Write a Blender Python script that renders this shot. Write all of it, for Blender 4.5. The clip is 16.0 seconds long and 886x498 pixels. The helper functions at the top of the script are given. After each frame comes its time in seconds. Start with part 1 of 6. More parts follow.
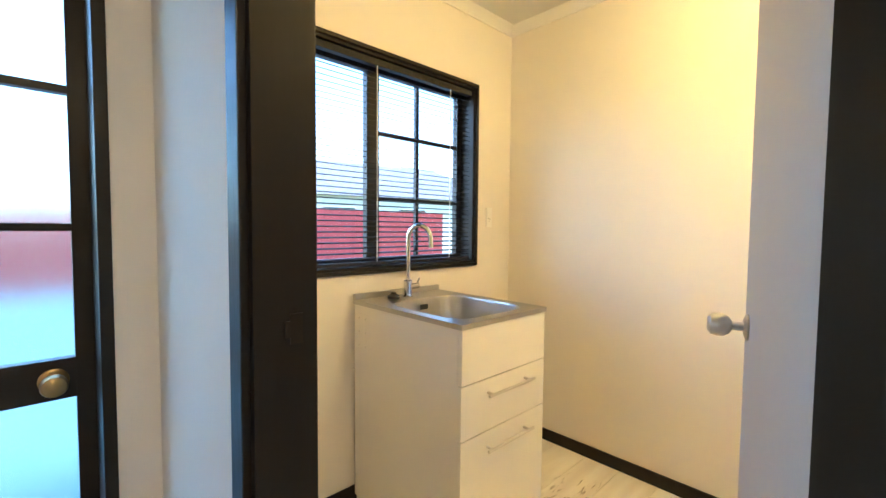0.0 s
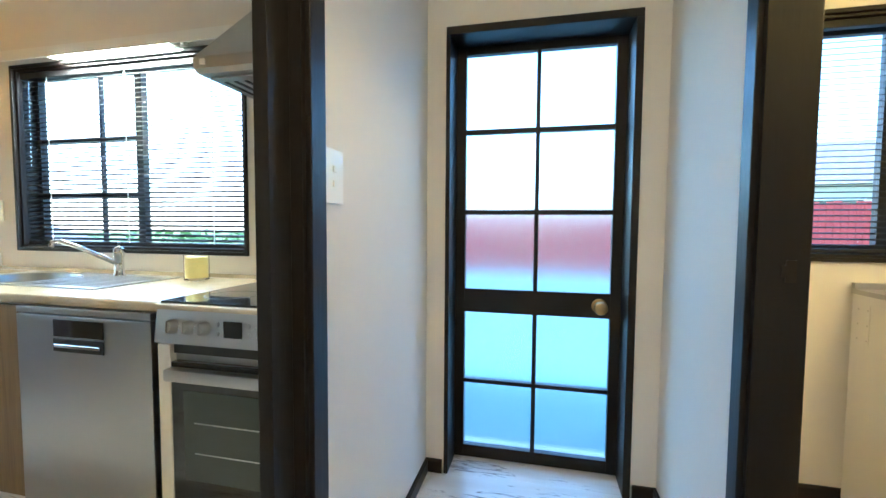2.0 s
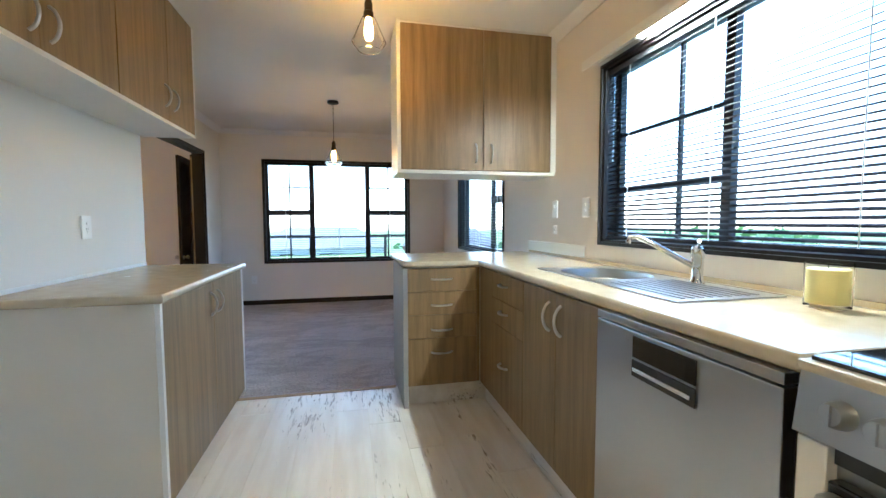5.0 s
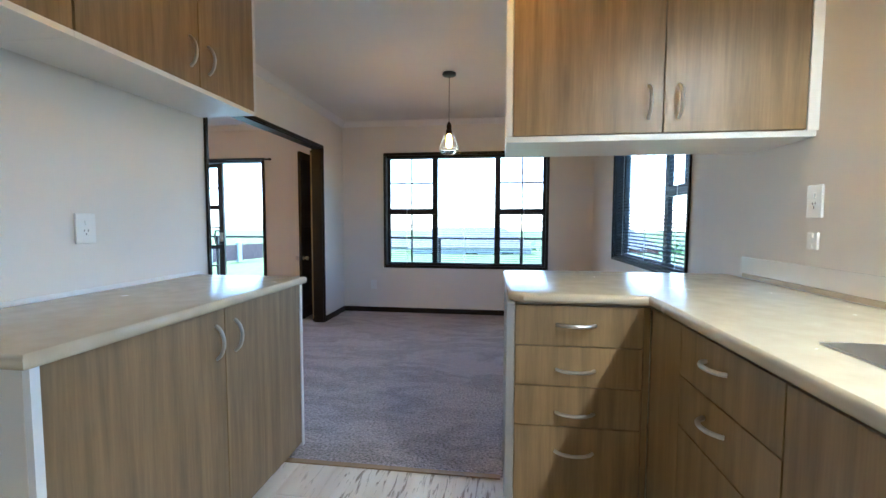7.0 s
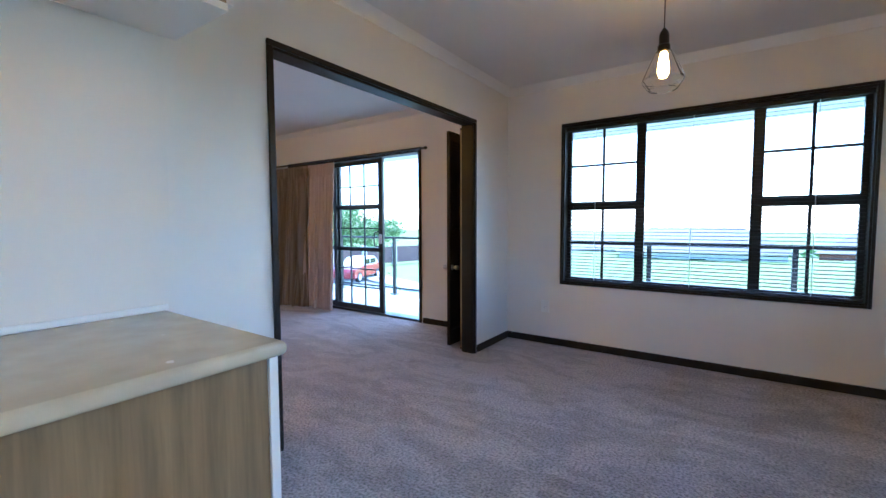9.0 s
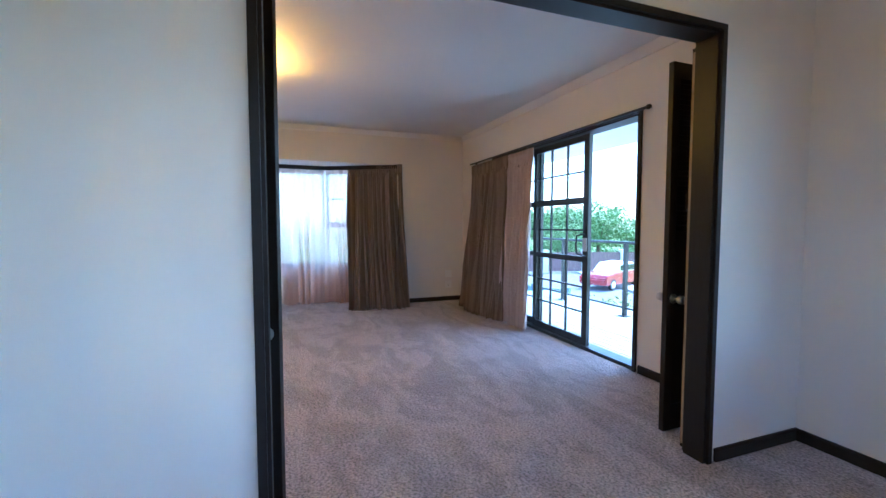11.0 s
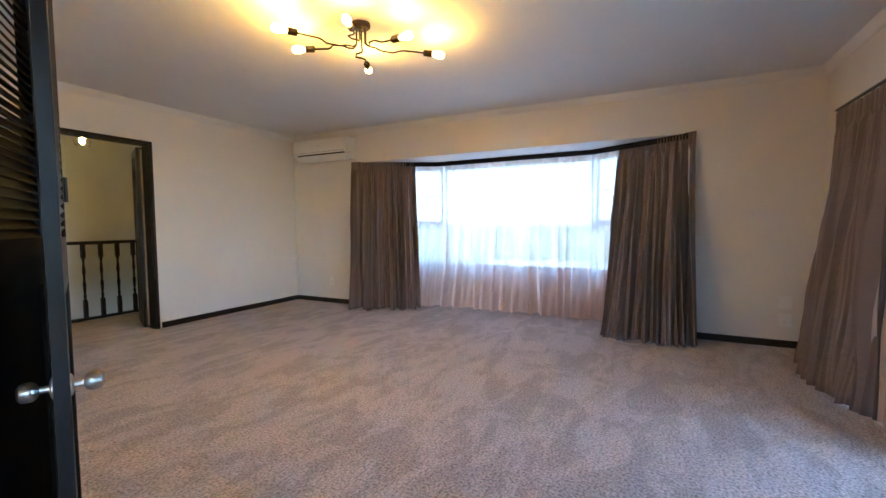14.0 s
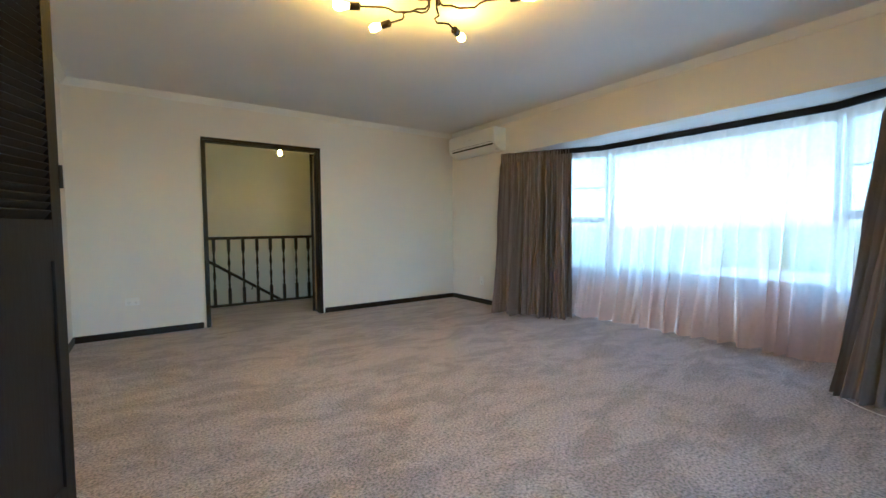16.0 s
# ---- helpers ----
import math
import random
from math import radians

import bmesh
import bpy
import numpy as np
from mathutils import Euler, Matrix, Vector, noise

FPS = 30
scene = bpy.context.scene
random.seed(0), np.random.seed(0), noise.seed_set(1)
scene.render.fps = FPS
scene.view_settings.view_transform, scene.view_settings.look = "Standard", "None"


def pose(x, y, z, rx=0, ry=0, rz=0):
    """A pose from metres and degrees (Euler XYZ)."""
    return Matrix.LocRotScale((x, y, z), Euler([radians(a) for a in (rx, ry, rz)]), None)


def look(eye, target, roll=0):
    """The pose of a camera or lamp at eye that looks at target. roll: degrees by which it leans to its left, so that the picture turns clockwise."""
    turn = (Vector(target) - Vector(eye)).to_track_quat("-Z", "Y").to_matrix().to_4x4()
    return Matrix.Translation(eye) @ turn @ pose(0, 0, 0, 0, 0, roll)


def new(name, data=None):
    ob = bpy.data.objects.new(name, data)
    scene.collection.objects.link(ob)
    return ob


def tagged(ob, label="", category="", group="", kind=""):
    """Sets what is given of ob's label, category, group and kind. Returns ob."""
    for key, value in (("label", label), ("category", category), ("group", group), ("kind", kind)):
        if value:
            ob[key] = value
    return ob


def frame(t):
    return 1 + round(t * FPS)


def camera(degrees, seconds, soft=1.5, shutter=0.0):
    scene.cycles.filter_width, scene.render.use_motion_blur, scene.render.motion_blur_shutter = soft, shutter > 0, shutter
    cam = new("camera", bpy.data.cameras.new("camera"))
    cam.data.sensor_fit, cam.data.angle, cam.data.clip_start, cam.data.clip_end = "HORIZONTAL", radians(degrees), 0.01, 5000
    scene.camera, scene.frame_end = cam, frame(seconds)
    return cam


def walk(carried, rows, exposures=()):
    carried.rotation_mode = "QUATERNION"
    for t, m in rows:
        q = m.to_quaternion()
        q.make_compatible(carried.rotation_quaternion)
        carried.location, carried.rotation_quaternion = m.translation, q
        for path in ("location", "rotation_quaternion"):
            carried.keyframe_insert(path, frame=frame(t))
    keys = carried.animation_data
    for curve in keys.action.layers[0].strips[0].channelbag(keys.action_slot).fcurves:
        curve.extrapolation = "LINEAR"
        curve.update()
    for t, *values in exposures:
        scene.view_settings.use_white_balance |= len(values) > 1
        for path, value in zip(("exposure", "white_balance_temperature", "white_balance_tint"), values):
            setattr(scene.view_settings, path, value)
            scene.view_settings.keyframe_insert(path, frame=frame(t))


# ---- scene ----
cam = camera(92.9, 16.0, soft=1.5)
SKY, SUN, BULB_W, TUBE_W, DOME_W = 0.15, 1.5, 25.0, 85.0, 31.0
PATH = [
    (0, (0.474, 0.479, 1.232), (-0.97, 1.86, 1.135), 0.5),
    (0.5, (0.586, 0.427, 1.228), (-1.091, 1.511, 1.118), 0.8),
    (1, (0.717, 0.373, 1.229), (-1.185, 0.978, 1.102), 0.6),
    (1.5, (0.827, 0.315, 1.225), (-1.167, 0.404, 1.089), 0.4),
    (2, (0.913, 0.224, 1.16), (-1.033, -0.224, 1.05), 0.4),
    (2.5, (0.916, 0.196, 1.172), (-0.834, -0.762, 1.028), -0.0),
    (3, (0.876, 0.112, 1.161), (-0.607, -1.222, 1.018), -0.0),
    (3.5, (0.797, 0.028, 1.152), (-0.407, -1.562, 1.016), -0.2),
    (4, (0.734, -0.082, 1.148), (-0.208, -1.841, 1.016), -0.2),
    (4.2, (0.691, -0.133, 1.138), (-0.147, -1.945, 1.016), -0.0),
    (4.5, (0.66, -0.228, 1.148), (-0.052, -2.092, 1.019), -0.1),
    (5, (0.562, -0.418, 1.14), (0.133, -2.367, 1.013), -0.2),
    (5.2, (0.523, -0.495, 1.132), (0.21, -2.466, 1.013), -0.1),
    (7.3, (0.283, -1.636, 1.149), (0.633, -3.602, 1.022), 0.0),
    (7.5, (0.315, -1.774, 1.15), (0.736, -3.725, 1.027), -0.1),
    (7.8, (0.335, -2.007, 1.157), (0.885, -3.926, 1.032), -0.1),
    (8, (0.325, -2.159, 1.166), (0.977, -4.045, 1.036), -0.3),
    (8.5, (0.352, -2.513, 1.152), (1.25, -4.296, 1.023), -0.4),
    (9, (0.426, -2.885, 1.134), (1.564, -4.525, 1.011), -0.2),
    (9.5, (0.51, -3.247, 1.107), (1.883, -4.696, 0.986), -0.2),
    (9.7, (0.578, -3.37, 1.102), (2.035, -4.734, 0.982), -0.3),
    (11.8, (1.111, -4.617, 1.138), (3.092, -4.866, 1.019), -0.4),
    (12, (1.183, -4.712, 1.145), (3.174, -4.854, 1.025), -0.7),
    (12.5, (1.37, -4.914, 1.156), (3.362, -4.794, 1.035), -0.5),
    (13, (1.601, -5.085, 1.15), (3.557, -4.684, 1.027), -0.5),
    (13.5, (1.795, -5.261, 1.124), (3.689, -4.627, 1.005), -0.6),
    (14, (2.048, -5.385, 1.113), (3.831, -4.486, 0.995), -0.4),
    (14.5, (2.292, -5.453, 1.115), (3.947, -4.337, 0.995), -0.4),
    (15, (2.528, -5.51, 1.098), (4.027, -4.191, 0.978), -0.4),
    (15.5, (2.727, -5.575, 1.07), (4.058, -4.087, 0.953), -0.4),
    (16, (2.961, -5.648, 1.048), (4.108, -4.013, 0.944), -0.4),
]
EXPOSURES = [(0.0, 3.05, 5150, 2), (1.2, 3.2, 4700, -2), (2.0, 3.15, 4850, -4), (2.5, 2.95, 4950, -2), (3.5, 2.85, 4850, -2), (5.2, 3.05, 4800, 0), (7.3, 3.0, 4650, 2), (9.6, 3.05, 4480, 4), (11.8, 3.2, 4470, 4), (14.0, 3.33, 4650, 1), (15.0, 3.33, 4580, -2), (16.0, 3.33, 4280, -12)]
walk(cam, [(t, look(eye, target, roll)) for t, eye, target, roll in PATH], exposures=EXPOSURES)

# ---- world and light ----
world = bpy.data.worlds.new("sky")
scene.world = world
world.use_nodes = True
wn = world.node_tree
bg = wn.nodes["Background"]
sky = wn.nodes.new("ShaderNodeTexSky")
sky.sky_type, sky.sun_disc = "NISHITA", False
sky.sun_elevation, sky.sun_rotation = radians(48), radians(200)
sky.air_density, sky.dust_density, sky.ozone_density = 1.0, 1.0, 2.0
wn.links.new(sky.outputs[0], bg.inputs[0])
bg.inputs[1].default_value = SKY

sun = new("sun", bpy.data.lights.new("sun", "SUN"))
sun.data.energy, sun.data.angle, sun.data.color = SUN, radians(12), (1.0, 0.96, 0.9)
sun.matrix_world = look((0, 0, 30), (-6.0, 16.0, 10))


# ---- materials ----
def nodes_of(name):
    m = bpy.data.materials.new(name)
    m.use_nodes = True
    nt = m.node_tree
    return m, nt, nt.nodes["Principled BSDF"]


def surf(name, a, b=None, rough=0.5, metal=0.0, scale=6.0, bump=0.0, bscale=60.0, stretch=(1, 1, 1), rvar=0.08, detail=5.0, coat=0.0, spec=0.5):
    """Base colour between a and b by noise at two scales, fine bump, uneven gloss."""
    m, nt, p = nodes_of(name)
    b = b or tuple(c * 0.86 for c in a)
    tc = nt.nodes.new("ShaderNodeTexCoord")
    mp = nt.nodes.new("ShaderNodeMapping")
    mp.inputs["Scale"].default_value = stretch
    nt.links.new(tc.outputs["Object"], mp.inputs[0])
    n1 = nt.nodes.new("ShaderNodeTexNoise")
    n1.inputs["Scale"].default_value, n1.inputs["Detail"].default_value = scale, detail
    nt.links.new(mp.outputs[0], n1.inputs["Vector"])
    ramp = nt.nodes.new("ShaderNodeValToRGB")
    ramp.color_ramp.elements[0].position, ramp.color_ramp.elements[1].position = 0.3, 0.7
    ramp.color_ramp.elements[0].color, ramp.color_ramp.elements[1].color = (*b, 1), (*a, 1)
    nt.links.new(n1.outputs["Fac"], ramp.inputs[0])
    nt.links.new(ramp.outputs[0], p.inputs["Base Color"])
    p.inputs["Metallic"].default_value = metal
    p.inputs["Coat Weight"].default_value = coat
    p.inputs["Specular IOR Level"].default_value = spec
    mr = nt.nodes.new("ShaderNodeMapRange")
    mr.inputs["To Min"].default_value, mr.inputs["To Max"].default_value = max(rough - rvar, 0.02), min(rough + rvar, 1)
    nt.links.new(n1.outputs["Fac"], mr.inputs[0])
    nt.links.new(mr.outputs[0], p.inputs["Roughness"])
    if bump:
        n2 = nt.nodes.new("ShaderNodeTexNoise")
        n2.inputs["Scale"].default_value, n2.inputs["Detail"].default_value = bscale, 4.0
        nt.links.new(mp.outputs[0], n2.inputs["Vector"])
        bp = nt.nodes.new("ShaderNodeBump")
        bp.inputs["Strength"].default_value, bp.inputs["Distance"].default_value = bump, 0.004
        nt.links.new(n2.outputs["Fac"], bp.inputs["Height"])
        nt.links.new(bp.outputs[0], p.inputs["Normal"])
    return m


def glow(name, colour, strength):
    m, nt, p = nodes_of(name)
    p.inputs["Base Color"].default_value = (*colour, 1)
    p.inputs["Emission Color"].default_value = (*colour, 1)
    p.inputs["Emission Strength"].default_value = strength
    return m


def clear_glass(name, tint=(1, 1, 1), rough=0.0):
    m, nt, p = nodes_of(name)
    p.inputs["Base Color"].default_value = (*tint, 1)
    p.inputs["Transmission Weight"].default_value = 1.0
    p.inputs["Roughness"].default_value = rough
    p.inputs["IOR"].default_value = 1.12 if rough == 0 else 1.3
    return m


def wood(name, dark, light, rough=0.45, axis=2, fine=26.0):
    """Long grain along one axis."""
    m, nt, p = nodes_of(name)
    tc = nt.nodes.new("ShaderNodeTexCoord")
    oi = nt.nodes.new("ShaderNodeObjectInfo")
    add = nt.nodes.new("ShaderNodeVectorMath")
    nt.links.new(tc.outputs["Object"], add.inputs[0])
    nt.links.new(oi.outputs["Random"], add.inputs[1])
    mp = nt.nodes.new("ShaderNodeMapping")
    mp.inputs["Scale"].default_value = tuple(0.06 if k == axis else 1.0 for k in range(3))
    nt.links.new(add.outputs[0], mp.inputs[0])
    n1, n2 = nt.nodes.new("ShaderNodeTexNoise"), nt.nodes.new("ShaderNodeTexNoise")
    n1.inputs["Scale"].default_value, n1.inputs["Detail"].default_value, n1.inputs["Distortion"].default_value = fine, 6.0, 0.4
    n2.inputs["Scale"].default_value, n2.inputs["Detail"].default_value = fine * 6, 4.0
    mix = nt.nodes.new("ShaderNodeMath")
    mix.operation = "MULTIPLY_ADD"
    mix.inputs[1].default_value = 0.35
    ramp = nt.nodes.new("ShaderNodeValToRGB")
    ramp.color_ramp.elements[0].position, ramp.color_ramp.elements[1].position = 0.45, 0.9
    ramp.color_ramp.elements[0].color, ramp.color_ramp.elements[1].color = (*dark, 1), (*light, 1)
    for n in (n1, n2):
        nt.links.new(mp.outputs[0], n.inputs["Vector"])
    nt.links.new(n2.outputs["Fac"], mix.inputs[0])
    nt.links.new(n1.outputs["Fac"], mix.inputs[2])
    nt.links.new(mix.outputs[0], ramp.inputs[0])
    nt.links.new(ramp.outputs[0], p.inputs["Base Color"])
    p.inputs["Roughness"].default_value = rough
    bp = nt.nodes.new("ShaderNodeBump")
    bp.inputs["Strength"].default_value, bp.inputs["Distance"].default_value = 0.07, 0.002
    nt.links.new(mix.outputs[0], bp.inputs["Height"])
    nt.links.new(bp.outputs[0], p.inputs["Normal"])
    return m


def carpet_mat(name, a, b, c):
    """Cut pile: tufts, brushed patches and long vacuum marks."""
    m, nt, p = nodes_of(name)
    tc = nt.nodes.new("ShaderNodeTexCoord")
    big, mid, tuft = (nt.nodes.new("ShaderNodeTexNoise") for _ in range(3))
    mp = nt.nodes.new("ShaderNodeMapping")
    mp.inputs["Scale"].default_value, mp.inputs["Rotation"].default_value = (0.8, 1.7, 1), (0, 0, 0.35)
    nt.links.new(tc.outputs["Object"], mp.inputs[0])
    nt.links.new(mp.outputs[0], big.inputs["Vector"])
    for n, s, d in ((big, 2.8, 5.0), (mid, 17.0, 5.0), (tuft, 80.0, 3.0)):
        n.inputs["Scale"].default_value, n.inputs["Detail"].default_value = s, d
    for n in (mid, tuft):
        nt.links.new(tc.outputs["Object"], n.inputs["Vector"])
    big.inputs["Distortion"].default_value = 1.2
    r1, r2 = nt.nodes.new("ShaderNodeValToRGB"), nt.nodes.new("ShaderNodeValToRGB")
    r1.color_ramp.elements[0].position, r1.color_ramp.elements[1].position = 0.43, 0.545
    r1.color_ramp.elements[0].color, r1.color_ramp.elements[1].color = (*b, 1), (*a, 1)
    mm = nt.nodes.new("ShaderNodeMix")
    mm.inputs[0].default_value = 0.26
    nt.links.new(big.outputs["Fac"], mm.inputs[2])
    nt.links.new(mid.outputs["Fac"], mm.inputs[3])
    nt.links.new(mm.outputs[0], r1.inputs[0])
    r2.color_ramp.elements[0].position, r2.color_ramp.elements[1].position = 0.33, 0.62
    r2.color_ramp.elements[0].color, r2.color_ramp.elements[1].color = (*c, 1), (1, 1, 1, 1)
    nt.links.new(tuft.outputs["Fac"], r2.inputs[0])
    mx = nt.nodes.new("ShaderNodeMix")
    mx.data_type, mx.blend_type = "RGBA", "MULTIPLY"
    mx.inputs[0].default_value = 1.0
    nt.links.new(r1.outputs[0], mx.inputs[6])
    nt.links.new(r2.outputs[0], mx.inputs[7])
    nt.links.new(mx.outputs[2], p.inputs["Base Color"])
    p.inputs["Roughness"].default_value = 0.95
    p.inputs["Specular IOR Level"].default_value = 0.1
    p.inputs["Sheen Weight"].default_value = 0.25
    ad = nt.nodes.new("ShaderNodeMath")
    ad.operation = "ADD"
    nt.links.new(mid.outputs["Fac"], ad.inputs[0])
    nt.links.new(tuft.outputs["Fac"], ad.inputs[1])
    bp = nt.nodes.new("ShaderNodeBump")
    bp.inputs["Strength"].default_value, bp.inputs["Distance"].default_value = 0.9, 0.02
    nt.links.new(ad.outputs[0], bp.inputs["Height"])
    nt.links.new(bp.outputs[0], p.inputs["Normal"])
    return m


def vinyl_mat(name):
    """Whitewashed plank print: pale boards with thin dark grain marks along y."""
    m, nt, p = nodes_of(name)
    tc = nt.nodes.new("ShaderNodeTexCoord")
    geo = nt.nodes.new("ShaderNodeNewGeometry")
    oi = nt.nodes.new("ShaderNodeObjectInfo")
    mp, mp2 = nt.nodes.new("ShaderNodeMapping"), nt.nodes.new("ShaderNodeMapping")
    mp.inputs["Scale"].default_value, mp2.inputs["Scale"].default_value = (1.0, 0.13, 1), (1.0, 0.3, 1)
    ad = nt.nodes.new("ShaderNodeVectorMath")
    nt.links.new(geo.outputs["Position"], ad.inputs[0])
    nt.links.new(oi.outputs["Random"], ad.inputs[1])
    nt.links.new(ad.outputs[0], mp.inputs[0])
    nt.links.new(ad.outputs[0], mp2.inputs[0])
    a, b, c = (nt.nodes.new("ShaderNodeTexNoise") for _ in range(3))
    for n, s, d, v in ((a, 58.0, 5.0, mp), (b, 3.5, 3.0, mp2), (c, 14.0, 4.0, mp)):
        n.inputs["Scale"].default_value, n.inputs["Detail"].default_value = s, d
        nt.links.new(v.outputs[0], n.inputs["Vector"])
    a.inputs["Distortion"].default_value = 1.0
    mul = nt.nodes.new("ShaderNodeMath")
    mul.operation = "MULTIPLY"
    nt.links.new(a.outputs["Fac"], mul.inputs[0])
    nt.links.new(b.outputs["Fac"], mul.inputs[1])
    ramp = nt.nodes.new("ShaderNodeValToRGB")
    e = ramp.color_ramp.elements
    e[0].position, e[0].color = 0.325, (0, 0, 0, 1)
    e[1].position, e[1].color = 0.385, (1, 1, 1, 1)
    nt.links.new(mul.outputs[0], ramp.inputs[0])
    base = nt.nodes.new("ShaderNodeValToRGB")
    base.color_ramp.elements[0].position, base.color_ramp.elements[1].position = 0.35, 0.65
    base.color_ramp.elements[0].color, base.color_ramp.elements[1].color = (0.69, 0.635, 0.565, 1), (0.80, 0.765, 0.705, 1)
    nt.links.new(c.outputs["Fac"], base.inputs[0])
    mx = nt.nodes.new("ShaderNodeMix")
    mx.data_type = "RGBA"
    mx.inputs[7].default_value = (0.27, 0.225, 0.18, 1)
    nt.links.new(ramp.outputs[0], mx.inputs[0])
    nt.links.new(base.outputs[0], mx.inputs[6])
    nt.links.new(mx.outputs[2], p.inputs["Base Color"])
    p.inputs["Roughness"].default_value = 0.34
    return m


def stripe_cloth(name, a, b, c):
    """Heavy striped cloth; the stripes follow the cloth's own width."""
    m, nt, p = nodes_of(name)
    uv = nt.nodes.new("ShaderNodeUVMap")
    mp = nt.nodes.new("ShaderNodeMapping")
    mp.inputs["Scale"].default_value = (16.0, 0.02, 1)
    nt.links.new(uv.outputs[0], mp.inputs[0])
    n = nt.nodes.new("ShaderNodeTexNoise")
    n.inputs["Scale"].default_value, n.inputs["Detail"].default_value = 1.6, 1.0
    nt.links.new(mp.outputs[0], n.inputs["Vector"])
    r = nt.nodes.new("ShaderNodeValToRGB")
    e = r.color_ramp.elements
    e[0].position, e[0].color = 0.44, (*a, 1)
    e[1].position, e[1].color = 0.57, (*c, 1)
    k = e.new(0.5)
    k.color = (*b, 1)
    nt.links.new(n.outputs["Fac"], r.inputs[0])
    nt.links.new(r.outputs[0], p.inputs["Base Color"])
    tc = nt.nodes.new("ShaderNodeTexCoord")
    cr = nt.nodes.new("ShaderNodeTexNoise")
    cr.inputs["Scale"].default_value, cr.inputs["Detail"].default_value, cr.inputs["Distortion"].default_value = 16.0, 5.0, 0.8
    nt.links.new(tc.outputs["Object"], cr.inputs["Vector"])
    bp = nt.nodes.new("ShaderNodeBump")
    bp.inputs["Strength"].default_value, bp.inputs["Distance"].default_value = 0.55, 0.02
    nt.links.new(cr.outputs["Fac"], bp.inputs["Height"])
    nt.links.new(bp.outputs[0], p.inputs["Normal"])
    p.inputs["Roughness"].default_value = 0.8
    p.inputs["Sheen Weight"].default_value = 0.04
    p.inputs["Specular IOR Level"].default_value = 0.2
    return m


def sheer_cloth(name, colour, see):
    m, nt, p = nodes_of(name)
    out = nt.nodes["Material Output"]
    tr, tl, df = nt.nodes.new("ShaderNodeBsdfTransparent"), nt.nodes.new("ShaderNodeBsdfTranslucent"), nt.nodes.new("ShaderNodeBsdfDiffuse")
    m1, m2 = nt.nodes.new("ShaderNodeMixShader"), nt.nodes.new("ShaderNodeMixShader")
    df.inputs[0].default_value = (*colour, 1)
    tl.inputs[0].default_value = (0.93, 0.78, 0.68, 1)
    tc = nt.nodes.new("ShaderNodeTexCoord")
    n = nt.nodes.new("ShaderNodeTexNoise")
    n.inputs["Scale"].default_value = 30.0
    nt.links.new(tc.outputs["Object"], n.inputs["Vector"])
    mr = nt.nodes.new("ShaderNodeMapRange")
    mr.inputs["To Min"].default_value, mr.inputs["To Max"].default_value = see - 0.06, see + 0.06
    nt.links.new(n.outputs["Fac"], mr.inputs[0])
    m1.inputs[0].default_value = 0.55
    nt.links.new(df.outputs[0], m1.inputs[1])
    nt.links.new(tl.outputs[0], m1.inputs[2])
    nt.links.new(mr.outputs[0], m2.inputs[0])
    nt.links.new(m1.outputs[0], m2.inputs[1])
    nt.links.new(tr.outputs[0], m2.inputs[2])
    nt.links.new(m2.outputs[0], out.inputs[0])
    return m


PAINT = surf("cream_wall_paint", (0.76, 0.72, 0.66), (0.72, 0.68, 0.62), 0.7, scale=1.2, bump=0.12, bscale=220)
CEIL = surf("white_ceiling_paint", (0.78, 0.77, 0.75), (0.74, 0.73, 0.71), 0.85, scale=1.5, bump=0.1, bscale=180)
WHITE = surf("white_gloss_paint", (0.80, 0.79, 0.76), (0.76, 0.75, 0.72), 0.35, scale=3)
DARK = surf("black_stained_timber", (0.020, 0.016, 0.014), (0.010, 0.008, 0.008), 0.42, scale=5, bump=0.15, bscale=90, stretch=(1, 1, 0.15), spec=0.25)
BLACKALU = surf("black_aluminium", (0.018, 0.019, 0.022), (0.012, 0.012, 0.014), 0.38, scale=9)
BLIND = surf("dark_blind_slat", (0.026, 0.025, 0.027), (0.018, 0.018, 0.020), 0.55, scale=9, spec=0.2)
CARPET = carpet_mat("taupe_cut_pile_carpet", (0.60, 0.527, 0.538), (0.445, 0.389, 0.396), (0.36, 0.385, 0.385))
VINYL = vinyl_mat("whitewashed_plank_vinyl")
LAM = wood("oak_laminate", (0.165, 0.108, 0.050), (0.300, 0.200, 0.092), 0.42)
COUNTER = surf("beige_laminate", (0.53, 0.455, 0.32), (0.475, 0.40, 0.275), 0.25, scale=13, detail=7, rvar=0.06)
CARCASS = surf("white_melamine", (0.72, 0.67, 0.58), (0.69, 0.64, 0.55), 0.45, scale=3)
GLOSSW = surf("gloss_white_lacquer", (0.80, 0.78, 0.74), (0.78, 0.76, 0.72), 0.16, scale=2, rvar=0.03, coat=0.3)
STEEL = surf("brushed_stainless", (0.46, 0.455, 0.445), (0.445, 0.44, 0.43), 0.30, 1.0, scale=3, stretch=(1, 1, 3), rvar=0.03)
CHROME = surf("chrome", (0.78, 0.78, 0.78), (0.70, 0.70, 0.70), 0.09, 1.0, scale=3, rvar=0.03)
SATIN = surf("satin_nickel", (0.62, 0.60, 0.57), (0.52, 0.50, 0.47), 0.30, 1.0, scale=8)
BLACKGLASS = surf("black_ceramic_glass", (0.012, 0.012, 0.013), (0.009, 0.009, 0.01), 0.05, scale=3, rvar=0.02, coat=0.4)
OVENGLASS = surf("oven_window", (0.05, 0.06, 0.05), (0.035, 0.042, 0.036), 0.08, scale=2, rvar=0.03)
